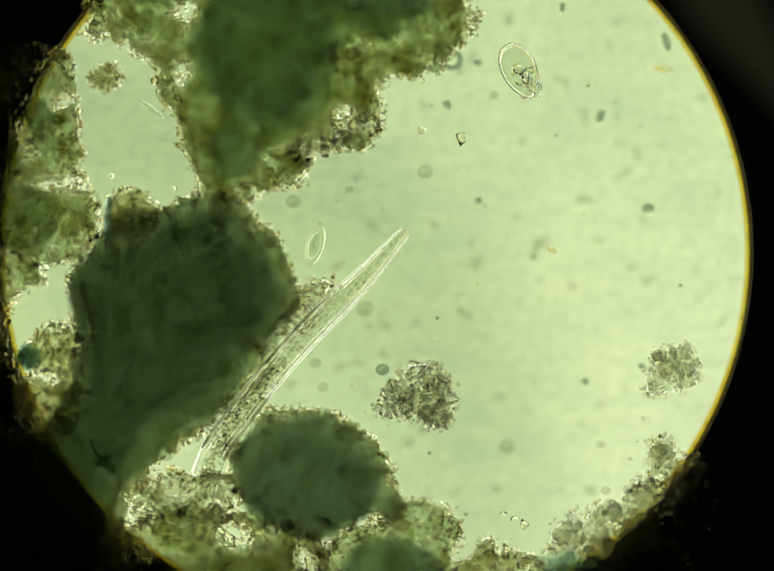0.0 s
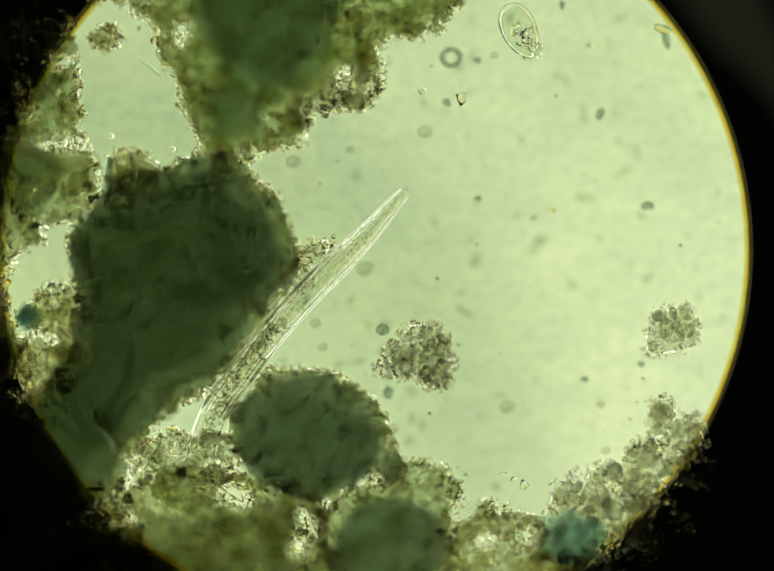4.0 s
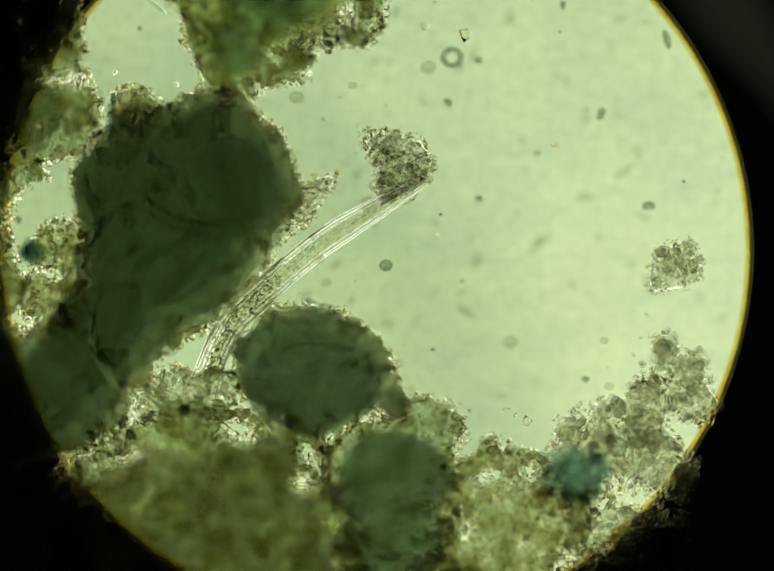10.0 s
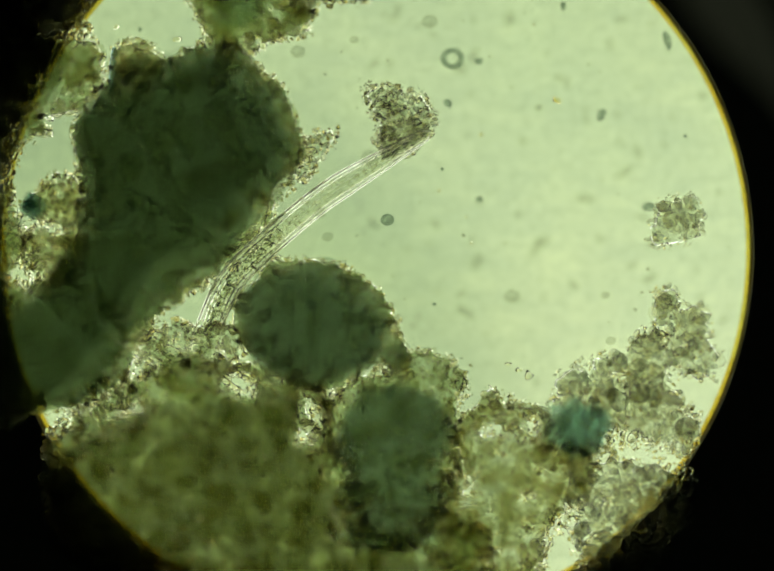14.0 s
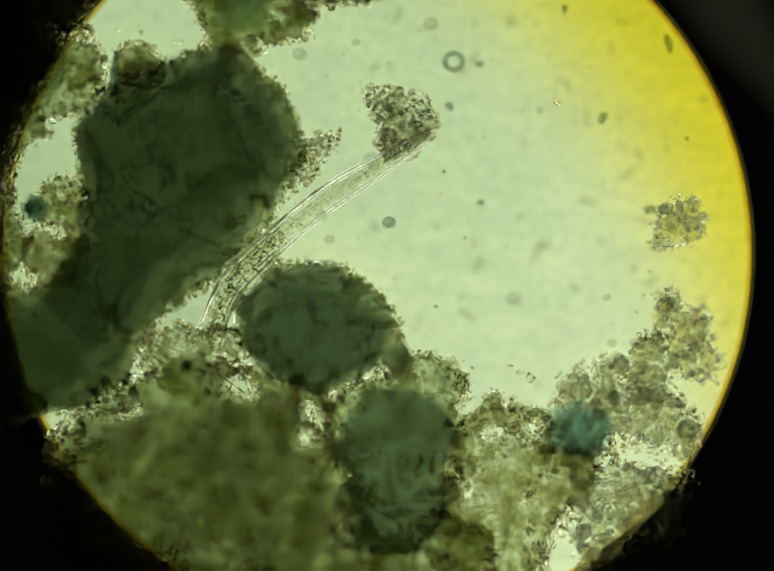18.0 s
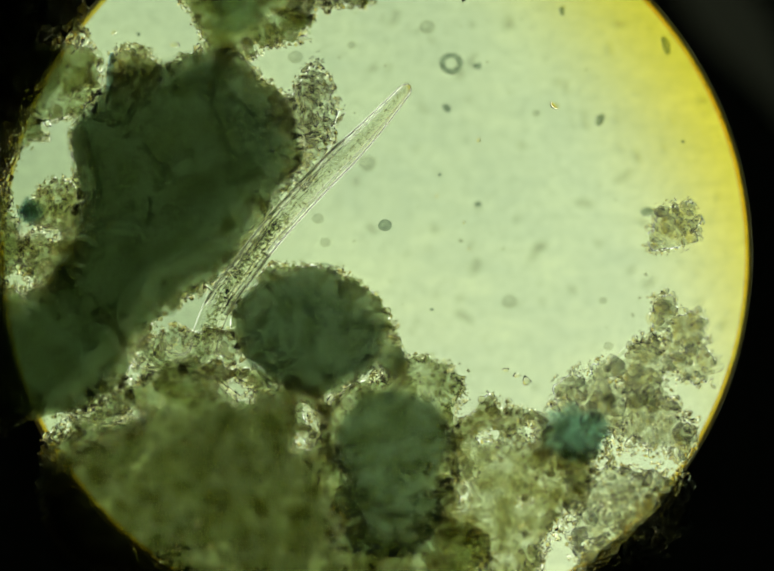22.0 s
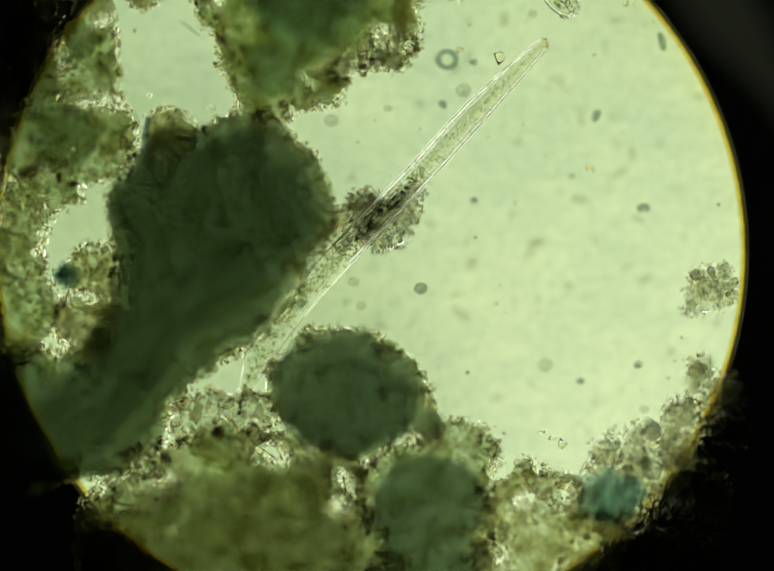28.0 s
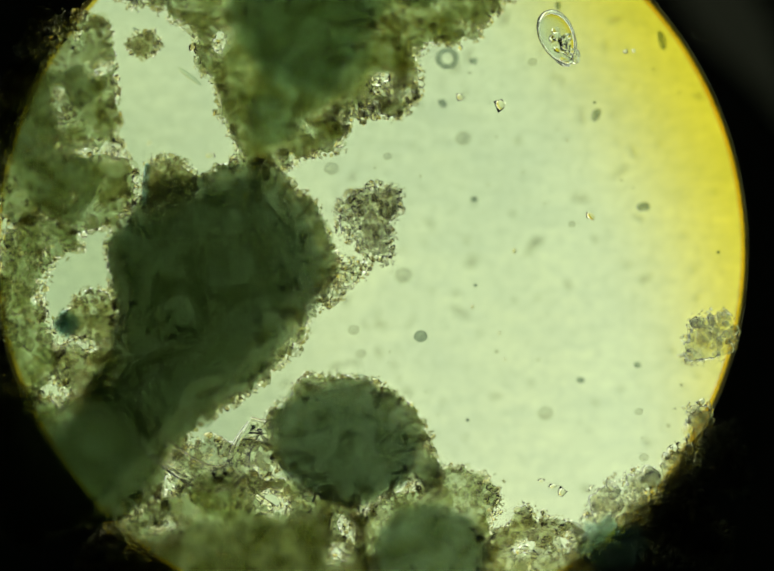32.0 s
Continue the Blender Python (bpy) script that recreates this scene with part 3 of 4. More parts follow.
def debris(name, label, lobes, film, cores=(), core_mat=None, seed=1, fringe=1.0, fill=0.25, grain=5.6, loose=24, core_h=0.10, film_h=0.018, category="debris", grit=None, layers=5, group="", gaps=None, cuts=(), crust=False, crumbs=0.05, cloud=4.0, floc=11.0, cover=1.0):
    """A heap of detritus: a translucent bed, denser layers heaped up on it, grit on and round it, and loose grains."""
    rng = np.random.default_rng(seed)
    cu, cv = np.mean([l[0] for l in lobes]), np.mean([l[1] for l in lobes])
    o = at(cu, cv, TOP)
    thing = tagged(empty(name, o), label, category, group)
    big = len(lobes) > 3 and max(l[2] for l in lobes) > 70
    step = 4.5 if big else 3.0
    edge = ROUGH_EDGE if big else ((26.0, 6.0), (11.0, 5.0))
    holes = (seed + 13, gaps) if gaps else None
    for vv, ff, rim in mound(lobes, cu, cv, seed, edge, 7.0, 0.0, film_h, step, airy=holes, cuts=cuts):
        link("bed", mesh_np("bed", vv, ff, film, True), thing)
        # bright optical halo round the bed, made by an added refracting wedge
        link("halo_wedge", mesh_np("halo_wedge", *rim, M_HALO, False), thing, (0, 0, 0), "thin clear wedge added for the bright halo")["kind"] = "stuff"
    flocs(rng, thing, lobes, cu, cv, seed, edge, film, cuts, gaps, floc if big else floc * 0.75, cover)
    if cloud:
        clouds(rng, thing, lobes, cu, cv, seed, edge, film, cuts, gaps, cloud)
    z = film_h * 2.7
    if cores:
        for k in range(layers):
            rough = (CRUST_EDGE if k == 0 else SOFT_EDGE) if big else ((26.0, 6.0), (11.0, 4.0))
            rim = z + (0.022 if k == 0 and crust else core_h * 0.6 if k == 0 else core_h * (0.5 + 0.5 * k))
            level = (9.0, 14.0, 20.0, 28.0, 38.0)[k] if big else 6.0 * k - 2.0
            shape = mound(lobes if k < 3 and crust else cores, cu, cv, seed + 50 + k, rough, level, z + 0.004 * k, rim + core_h * 0.6, (6.0 if k == 0 else 9.0) if big else 4.0, 70.0 if big else 25.0, rim, None, cuts)
            for vv, ff, edge_of in shape:
                link("core", mesh_np("core", vv, ff, core_mat, True), thing, (0, 0, 0), "dense dark green core")
    # grit
    a, b, c, d = box_of(lobes, 30)
    n = int((b - a) * (d - c) / (grain * grain) * 1.2)
    u, v = rng.uniform(a, b, n), rng.uniform(c, d, n)
    d = inside(lobes, u, v)
    near = d > -45
    u, v, d = u[near], v[near], d[near]
    n = len(u)
    d = d + wobble(u, v, seed, edge)
    patch = wobble(u, v, seed + 13, PATCHES)
    band = np.exp(-np.maximum(d - 6, 0) / 15.0) * fringe * np.clip(0.75 + patch, 0.15, 1)
    keep = (d > -3) & (rng.uniform(0, 1, n) < np.maximum(band, fill * np.clip(patch * 2.2 - 0.2, 0, 1)))
    if fill > 2:
        keep |= (d > 0) & (rng.uniform(0, 1, n) < 0.4)
    if gaps:
        keep |= (d > 0) & (patch > gaps - 0.12) & (rng.uniform(0, 1, n) < 0.8)
    if cuts:
        keep |= (np.abs(inside(cuts, u, v)) < 15) & (d > 0) & (rng.uniform(0, 1, n) < 0.7)
    u, v, d = u[keep], v[keep], d[keep]
    r = grain / 1000 * rng.uniform(0.25, 1.0, len(u)) * np.where(rng.uniform(0, 1, len(u)) < 0.08, 1.7, 1)
    z = r * 0.7 + rng.uniform(0, 1, len(u)) ** 2 * np.clip(d, 0, 40) / 1000 * 1.1
    pl = np.stack([(u - cu) / 1000, -(v - cv) / 1000, z], 1)
    vv, ff = grains(rng, pl, r, 1, 0.42)
    tagged(link("grit", mesh_np("grit", vv, ff, grit or M_GRIT, False), thing, (0, 0, 0), "fine clear and brown grit"), kind="stuff")
    # brown crumbs along the edge
    if crumbs:
        sel = (d > -2) & (rng.uniform(0, 1, len(d)) < crumbs * np.exp(-np.maximum(d, 0) / 16.0))
        m = int(sel.sum())
        cr = grain / 1000 * rng.uniform(0.35, 0.95, m)
        cp = np.stack([(u[sel] - cu) / 1000 + rng.normal(0, 0.004, m), -(v[sel] - cv) / 1000 + rng.normal(0, 0.004, m), cr + rng.uniform(0, 0.02, m)], 1)
        if m:
            vv, ff = grains(rng, cp, cr)
            tagged(link("crumb_crust", mesh_np("crumb_crust", vv, ff, M_CRUMB, False), thing, (0, 0, 0), "brown crumbly crust along the edge"), kind="stuff")
    # loose larger grains
    ids = np.nonzero((d > 0) & (d < 30))[0]
    if len(ids):
        for i in rng.choice(ids, min(loose, len(ids)), replace=False):
            me = GRAIN_MESHES[rng.integers(len(GRAIN_MESHES))]
            s = grain / 1000 * rng.uniform(0.5, 1.15)
            g = link("grain", me, thing, (pl[i][0], pl[i][1], s * 0.9))
            g.scale, g.rotation_euler = (s, s, s * 0.8), rng.uniform(0, 6, 3)
    return thing


debris("detritus_mass", "large dark green detritus mass with gritty brown edge", [
    (560, 40, 380, 110, 0), (520, 170, 170, 170, 0), (660, 215, 115, 90, -20), (470, 320, 90, 90, 0), (830, 60, 120, 90, -20), (300, 20, 100, 60, 35), (560, 330, 60, 50, 0), (720, 260, 40, 40, 0), (400, 160, 80, 100, 0)],
    M_BROWN, [(545, 95, 160, 140, 0), (555, 180, 125, 110, 0), (760, 20, 150, 70, 0), (310, -15, 80, 45, 20), (480, 310, 60, 60, 0)], M_MOSS, 11, cloud=6.0, loose=80, fill=0.06,
    cuts=[(375, 25, 22, 18, 0), (365, 150, 14, 22, 0), (700, 238, 18, 20, 0), (650, 292, 42, 12, -15), (522, 392, 20, 9, 0), (760, 265, 8, 10, 0)])
debris("detritus_mass", "very dark green dense detritus mass with gritty rim", [
    (390, 580, 215, 165, 10), (240, 600, 100, 110, 0), (338, 722, 188, 165, 0), (240, 850, 150, 120, -35), (120, 1000, 170, 130, -30), (25, 1058, 130, 88, -38), (-40, 960, 110, 110, 0), (440, 448, 70, 56, 0), (492, 548, 95, 92, 0), (452, 718, 50, 58, -30)],
    M_BROWN, [(385, 590, 200, 150, 10), (245, 600, 95, 105, 0), (318, 715, 160, 148, 0), (235, 860, 130, 100, -35), (165, 940, 130, 105, -35), (100, 1020, 150, 110, -30), (20, 1058, 118, 74, -38), (-50, 960, 80, 90, 0), (440, 465, 55, 42, 0), (330, 640, 150, 150, 0), (375, 670, 120, 130, 0), (486, 560, 88, 82, 0), (446, 715, 48, 60, -30)], M_CORE, 12, cover=1.25, cloud=1.5, loose=60, fill=0.0, crust=True, crumbs=0.05, core_h=0.12)
debris("detritus_mass", "rounded dark green detritus mass with fuzzy rim", [
    (620, 958, 146, 131, 0), (692, 968, 90, 90, 0), (560, 930, 80, 85, 0), (790, 1020, 30, 40, 0)],
    M_BROWN, [(620, 965, 130, 120, 0), (680, 975, 85, 90, 0), (580, 970, 90, 95, 0)], M_DENSE, 13, cover=1.25, cloud=1.5, loose=40, fill=0.0, crust=True, layers=4, crumbs=0.05)
debris("detritus_mass", "broad brown-green detritus mass with bright grit", [
    (300, 1260, 230, 190, -25), (480, 1300, 210, 200, 0), (420, 1130, 120, 90, 0), (600, 1390, 150, 170, 0), (330, 1080, 80, 50, -30), (540, 1170, 110, 70, 0), (575, 1095, 85, 34, 10), (612, 1240, 46, 90, 0), (760, 1455, 150, 90, 0), (900, 1420, 90, 90, 0)],
    M_BROWN, [(310, 1300, 215, 180, -20), (450, 1290, 140, 170, 0), (520, 1400, 125, 140, 0), (570, 1150, 105, 60, 0), (580, 1105, 85, 36, 10), (430, 1160, 130, 72, 0), (335, 1200, 90, 72, -15), (616, 1200, 44, 98, 0), (650, 1340, 60, 80, 0), (740, 1460, 140, 70, 0), (600, 1270, 70, 80, 0)], M_MUD, 14, cloud=5.0, loose=80, fill=0.05, layers=2, core_h=0.22, gaps=0.75,
    cuts=[(616, 1124, 6, 17, -12), (601, 1184, 8, 12, -15), (634, 1150, 4, 10, 0), (684, 1366, 9, 18, -12), (205, 1085, 16, 34, 25), (255, 1135, 26, 12, -20), (480, 1080, 45, 22, 25), (970, 1440, 12, 12, 0)])
debris("detritus_mass", "dark green detritus mass merging into brown grit", [
    (790, 1160, 130, 120, 0), (860, 1075, 60, 60, 0), (910, 1060, 25, 40, 0), (800, 1270, 120, 80, 0), (725, 1150, 62, 75, 0), (770, 1375, 110, 55, 0)],
    M_BROWN, [(790, 1180, 125, 110, 0), (800, 1290, 120, 75, 0), (775, 1370, 105, 48, 0)], M_DENSE, 15, cover=1.25, cloud=2.0, loose=40, fill=0.02, layers=3, core_h=0.16, crumbs=0.05)
debris("detritus_mass", "loose brown detritus mass with sparkling grit", [
    (1000, 1200, 100, 100, 0), (1010, 1320, 130, 120, 0), (980, 1430, 120, 90, 0), (1060, 1190, 60, 60, 0), (1130, 1260, 70, 70, 0)],
    M_FILM, [], None, 16, cloud=5.5, loose=60, fringe=0.6, fill=0.5, grain=4.8, layers=1, gaps=0.5, crumbs=0.05,
    cuts=[(1075, 1160, 14, 22, 0), (985, 1175, 22, 12, 0), (935, 1300, 10, 16, 0), (1125, 1400, 32, 60, 20), (1010, 1110, 10, 12, 0)])
debris("detritus_mass", "pale olive detritus lumps with one blue-green core", [
    (1160, 1090, 45, 40, 0), (1235, 1070, 55, 42, 10), (1150, 1165, 72, 72, 0), (1230, 1150, 60, 60, 0), (1300, 1080, 50, 45, 0), (1325, 1010, 45, 45, 0), (1340, 930, 34, 42, 0), (1385, 960, 42, 38, 0), (1408, 1030, 42, 42, 0), (1290, 1150, 60, 55, 0), (1345, 1165, 62, 68, 0)],
    M_PALE, [(1150, 1160, 74, 70, 0)], M_BLUE, 17, cloud=5.0, core_h=0.2, floc=17.0, loose=60, fringe=0.35, fill=0.2, grain=4.8, layers=2, gaps=0.42, crumbs=0.05, cuts=[(1405, 1110, 36, 42, 0), (1320, 1224, 75, 30, 12), (1235, 1195, 26, 16, 20)])
debris("detritus_mass", "olive detritus lumps with clear sandy edge", [
    (1220, 1290, 75, 60, 0), (1300, 1330, 80, 60, 0), (1200, 1380, 50, 60, 0), (1330, 1270, 60, 35, 0), (1250, 1430, 90, 50, 0)],
    M_PALE, [], None, 18, cloud=5.0, floc=17.0, loose=40, fringe=0.4, fill=0.25, grain=4.8, gaps=0.42, crumbs=0.05, cuts=[(1320, 1224, 78, 34, 12), (1120, 1420, 40, 60, 20)])
debris("detritus_mass", "green and brown detritus strip with sparkling grit", [
    (105, 230, 58, 110, -5), (40, 200, 80, 130, 0), (80, 440, 95, 100, 0), (-30, 380, 90, 140, 0), (150, 430, 40, 70, -15), (110, 320, 50, 50, 0), (120, 170, 30, 40, 0)],
    M_BROWN, [(60, 440, 80, 80, 0), (90, 250, 50, 60, 0), (-10, 300, 80, 120, 0)], M_FILM, 19, loose=80, fill=0.5, layers=2, gaps=0.6,
    cuts=[(110, 374, 55, 9, 0), (48, 275, 11, 24, 0), (132, 205, 17, 13, 0), (180, 360, 14, 10, 0), (30, 130, 14, 20, 0)])
debris("detritus_clump", "brown gritty clump with dark blue-green end", [
    (116, 690, 40, 40, 0), (75, 720, 34, 30, 0), (132, 735, 24, 32, 0)], M_FILM, [(68, 722, 26, 24, 0)], M_BLUE, 20, loose=20, fill=0.6)
debris("detritus_clump", "sparkling brown gritty clump beside the dark mass", [
    (104, 832, 54, 52, 0), (60, 800, 30, 40, 0), (136, 792, 22, 28, 0)], M_FILM, [], None, 22, loose=30, fill=0.8)
debris("detritus_clump", "straw-coloured strip of loose grit", [
    (10, 540, 45, 35, 20), (-30, 600, 50, 60, 0), (70, 560, 40, 20, 10), (-20, 760, 50, 70, 0), (-48, 810, 80, 95, 0), (-60, 690, 50, 60, 0)], M_BROWN, [], None, 23, loose=24, fill=0.5)
debris("detritus_clump", "brown crumbly clump with a dark heart", [
    (265, 430, 40, 46, 0), (235, 455, 20, 48, 0), (295, 450, 26, 36, 0)], M_FILM, [], None, 24, loose=24, fill=0.9)
debris("gritty_patch", "patch of bright straw-coloured grit between dark masses", [
    (330, 1010, 75, 45, -25), (410, 1025, 70, 50, 10), (450, 985, 45, 30, 0), (370, 1065, 50, 35, 0)], M_FILM, [], None, 34, cuts=[(462, 1080, 44, 18, 30)], cloud=0, cover=0.5, loose=60, fill=1.2, gaps=0.45, crumbs=0.05)
debris("gritty_patch", "loose patch of sparkling clear grit", [
    (210, 1110, 45, 62, 30), (255, 1140, 40, 35, 0), (150, 1165, 45, 35, -30), (125, 1205, 45, 40, 0), (190, 1185, 40, 30, 0)], M_PALE, [], None, 35, cloud=0, cover=0.4, loose=60, fill=1.2, gaps=0.12, crumbs=0.05)
debris("gritty_patch", "brown and orange gritty patch on the dark mass", [
    (690, 268, 62, 32, -12), (620, 300, 50, 22, -20), (735, 250, 22, 34, 0)], M_PALE, [], None, 36, cloud=0, cover=0.4, loose=25, fill=0.5, gaps=0.3, crumbs=0.05)
debris("grain_cluster", "small cluster of brown crystalline grains", [(210, 158, 26, 24, 0), (230, 152, 14, 12, 0)], M_FILM, [], None, 25, loose=14, fill=0.9, category="grains")
debris("translucent_flake", "pale grey-green translucent flake with crumbly edge", [(1362, 745, 30, 32, 0), (1390, 715, 14, 16, 0), (1335, 722, 10, 10, 0), (1338, 775, 20, 14, -20), (1398, 742, 10, 12, 0), (1372, 770, 24, 14, 15), (1322, 785, 8, 6, 0)], M_PALE, [], None, 26, cloud=3.0, cover=0.9, grain=4.0, loose=0, fringe=0.08, fill=0.0, floc=17.0, crumbs=0.05, category="flake")
cluster = debris("grit_cluster", "loose triangular cluster of clear grit carried by the worm", [(850, 800, 42, 42, 0), (888, 795, 20, 45, 0), (885, 840, 22, 20, 0), (812, 815, 28, 18, 0), (780, 832, 22, 8, -15), (842, 752, 18, 14, 0), (795, 793, 14, 12, 0)], M_PALE, [], None, 27, loose=24, fill=3.0, crumbs=0.05, category="grains", grain=5.2, grit=M_SAND, cloud=2.5, cover=1.3)
twig = debris("grit_twig", "jagged brown twig of grit at the edge of the dark mass", [(625, 600, 30, 22, -40), (600, 640, 26, 26, 0), (645, 585, 22, 8, -25)], M_PALE, [], None, 28, cloud=0, cover=0.4, grain=4.6, loose=16, fill=0.9, category="grains")


# ---------------------------------------------------------------- small things on the slide
def ellipsoid(rx, ry, rz, sub=3, pinch=0.0):
    v, f = ICO[sub]
    w = v * (rx, ry, rz)
    w[:, 0] *= 1 - pinch * (v[:, 1] * 0.5 + 0.5)
    return w, f


small_rng = np.random.default_rng(44)
shell = tagged(empty("shelled_amoeba", at(1052, 145, TOP)), "transparent drop-shaped shell with a crystalline body inside", "amoeba shell")
vv, ff = ellipsoid(0.041, 0.060, 0.024, 4, 0.25)
link("shell", mesh_np("shell", vv, ff, M_SHELL, True), shell, (0, 0, 0.025)).rotation_euler = (0, 0, radians(205))
link("inner_shell", mesh_np("inner_shell", vv * 0.86, ff, M_HOLLOW, True), shell, (0, 0, 0.025)).rotation_euler = (0, 0, radians(205))
pl = np.stack([small_rng.normal(0.008, 0.017, 16), small_rng.normal(-0.012, 0.020, 16), small_rng.uniform(0.006, 0.012, 16)], 1)
vv, ff = grains(small_rng, pl, small_rng.uniform(0.008, 0.014, 16))
tagged(link("crystal_body", mesh_np("crystal_body", vv, ff, M_CRYSTAL, False), shell, (0, 0, 0), "angular clear crystals"), kind="stuff")
vv, ff = grains(small_rng, np.array([[0.036, -0.042, 0.012]]), np.array([0.013]), 2)
link("tip", mesh_np("tip", vv, ff, M_CRYSTAL, False), shell)

diatom = tagged(empty("diatom", at(638, 498, TOP)), "small clear oval diatom drifting over the slide", "diatom")
vv, ff = ellipsoid(0.019, 0.043, 0.016, 3)
link("valve", mesh_np("valve", vv, ff, M_VALVE, True), diatom, (0, 0, 0.017)).rotation_euler = (0, 0, radians(-18))
link("inner_valve", mesh_np("inner_valve", vv * 0.66, ff, M_HOLLOW, True), diatom, (0, 0, 0.017)).rotation_euler = (0, 0, radians(-18))
vv, ff = grains(small_rng, np.array([[0.0, 0.002, 0.017]]), np.array([0.005]), 2)
link("nucleus", mesh_np("nucleus", vv, ff, M_SAND, True), diatom)

rod = tagged(new("rod_diatom", mesh_np("rod_diatom", *ellipsoid(0.0045, 0.022, 0.004, 3), M_SHELL, True)), "slim clear needle-shaped diatom on the slide", "diatom")
rod.location = at(1250, 1008, 0.003)
rod.rotation_euler = (0, 0, radians(-38))
needle = tagged(new("needle_diatom", mesh_np("needle_diatom", *ellipsoid(0.0055, 0.030, 0.005, 3), M_VALVE, True)), "pale olive needle diatom beside the dark mass", "diatom")
needle.location, needle.rotation_euler = at(308, 222, 0.005), (0, 0, radians(52))
capsule = tagged(new("capsule_alga", mesh_np("capsule_alga", *ellipsoid(0.020, 0.010, 0.009, 3), M_SAND, True)), "clear bright capsule-shaped algal cell", "alga")
capsule.location, capsule.rotation_euler = at(1343, 139, 0.009), (0, 0, radians(-15))
def shard(name, label, points, radius, material):
    """A thin bent splinter lying on the slide."""
    p = np.array(points, float)
    q = np.linspace(0, 1, 15)
    line = (1 - q)[:, None] ** 2 * p[0] + (2 * q * (1 - q))[:, None] * p[1] + (q ** 2)[:, None] * p[2]
    mid = line.mean(0)
    vs, fs, k = [], [], 10
    for i, (u, v) in enumerate(line):
        d = line[min(i + 1, 14)] - line[max(i - 1, 0)]
        d /= np.hypot(*d)
        r = radius * max(0.25, math.sin(math.pi * (0.08 + 0.84 * q[i])) ** 0.5)
        for j in range(k):
            a = 2 * math.pi * j / k
            vs.append(((u - mid[0] - d[1] * r * math.cos(a)) / 1000, -(v - mid[1] + d[0] * r * math.cos(a)) / 1000, r * (1 + math.sin(a)) / 1000))
    for i in range(14):
        for j in range(k):
            fs.append((i * k + j, i * k + (j + 1) % k, (i + 1) * k + (j + 1) % k, (i + 1) * k + j))
    ob = tagged(new(name, mesh_np(name, np.array(vs), np.array(fs), material, True)), label, "splinter")
    ob.location = at(mid[0], mid[1], TOP)
    return ob


shard("curved_splinter", "long curved clear splinter among the grit", [(418, 1040), (436, 1075), (488, 1099)], 7, M_SPLINTER)
shard("curved_splinter", "short yellowish curved splinter among the grit", [(458, 1040), (476, 1066), (514, 1082)], 6, M_SPLINTER)
shard("curved_splinter", "slim yellowish curved splinter lying beside a longer one", [(474, 1032), (492, 1055), (522, 1068)], 4, M_SPLINTER)
shard("blue_sliver", "thin straight blue-grey sliver standing beside brown crumbs", [(222, 398), (220, 440), (217, 492)], 8, M_SLIVER)
for u, v, r in [(855, 265, 10), (936, 282, 12), (1190, 171, 6), (1207, 171, 7), (227, 358, 9), (349, 382, 9), (965, 575, 5), (1118, 505, 9), (945, 795, 5), (935, 742, 5), (880, 688, 7), (1072, 352, 3), (1020, 1040, 7), (1060, 1062, 9), (1042, 1052, 8)]:
    g = tagged(new("sand_grain", GRAIN_MESHES[small_rng.integers(len(GRAIN_MESHES))]), "tiny clear sand grain lying on the slide", "grain", "grains on the slide")
    g.location, g.scale, g.rotation_euler = at(u, v, r / 1100), (r / 1000, r / 1000, r / 1200), small_rng.uniform(0, 6, 3)
for u, v, r, z, m in [(775, 748, 14, 0.03, M_DUST), (655, 783, 11, 0.06, M_FAINT), (595, 410, 15, 0.05, M_FAINT), (708, 386, 9, 0.05, M_FAINT), (1215, 900, 9, 0.03, M_FAINT), (1025, 902, 16, 0.07, M_FAINT), (886, 645, 4, 0.005, M_DUST),
                      (870, 918, 4, 0.005, M_DUST), (1127, 275, 3, 0.004, M_DUST), (740, 625, 18, 0.09, M_FAINT), (1080, 522, 8, 0.03, M_FAINT), (1378, 578, 4, 0.004, M_DUST), (1225, 992, 10, 0.04, M_FAINT), (1000, 195, 10, 0.04, M_FAINT), (860, 350, 16, 0.06, M_FAINT), (640, 735, 12, 0.05, M_FAINT)]:
    b = tagged(new("algal_cell", mesh_np("algal_cell", *ellipsoid(r / 1000, r / 1150, z * 0.5 if z < r / 900 else r / 1100), m, True)), "small round grey-green algal cell in the water", "alga", "round cells in the water")
    b.location = at(u, v, max(z, r / 1000) - 0.001)
pl = np.stack([small_rng.uniform(-0.3, 0.75, 90), small_rng.uniform(-0.75, 0.5, 90), np.full(90, 0.002)], 1)
vv, ff = grains(small_rng, pl, small_rng.uniform(0.0015, 0.0045, 90))
tagged(new("sediment", mesh_np("sediment", vv, ff, M_FAINT, True)), "scattered faint specks of sediment on the slide", "sediment", kind="stuff")


# ---------------------------------------------------------------- the worm
SEG_LEN, SEG_N = 0.030, 33


def girth(s):
    total = SEG_LEN * SEG_N
    r = 0.0280 * min(1.0, 0.42 + 0.58 * (s / 0.20) ** 0.8)
    if s < 0.012:
        r *= max(0.25, math.sqrt(max(0.0, 1 - (1 - s / 0.012) ** 2)))
    if s > total - 0.12:
        r *= max(0.12, (total - s) / 0.12)
    return r


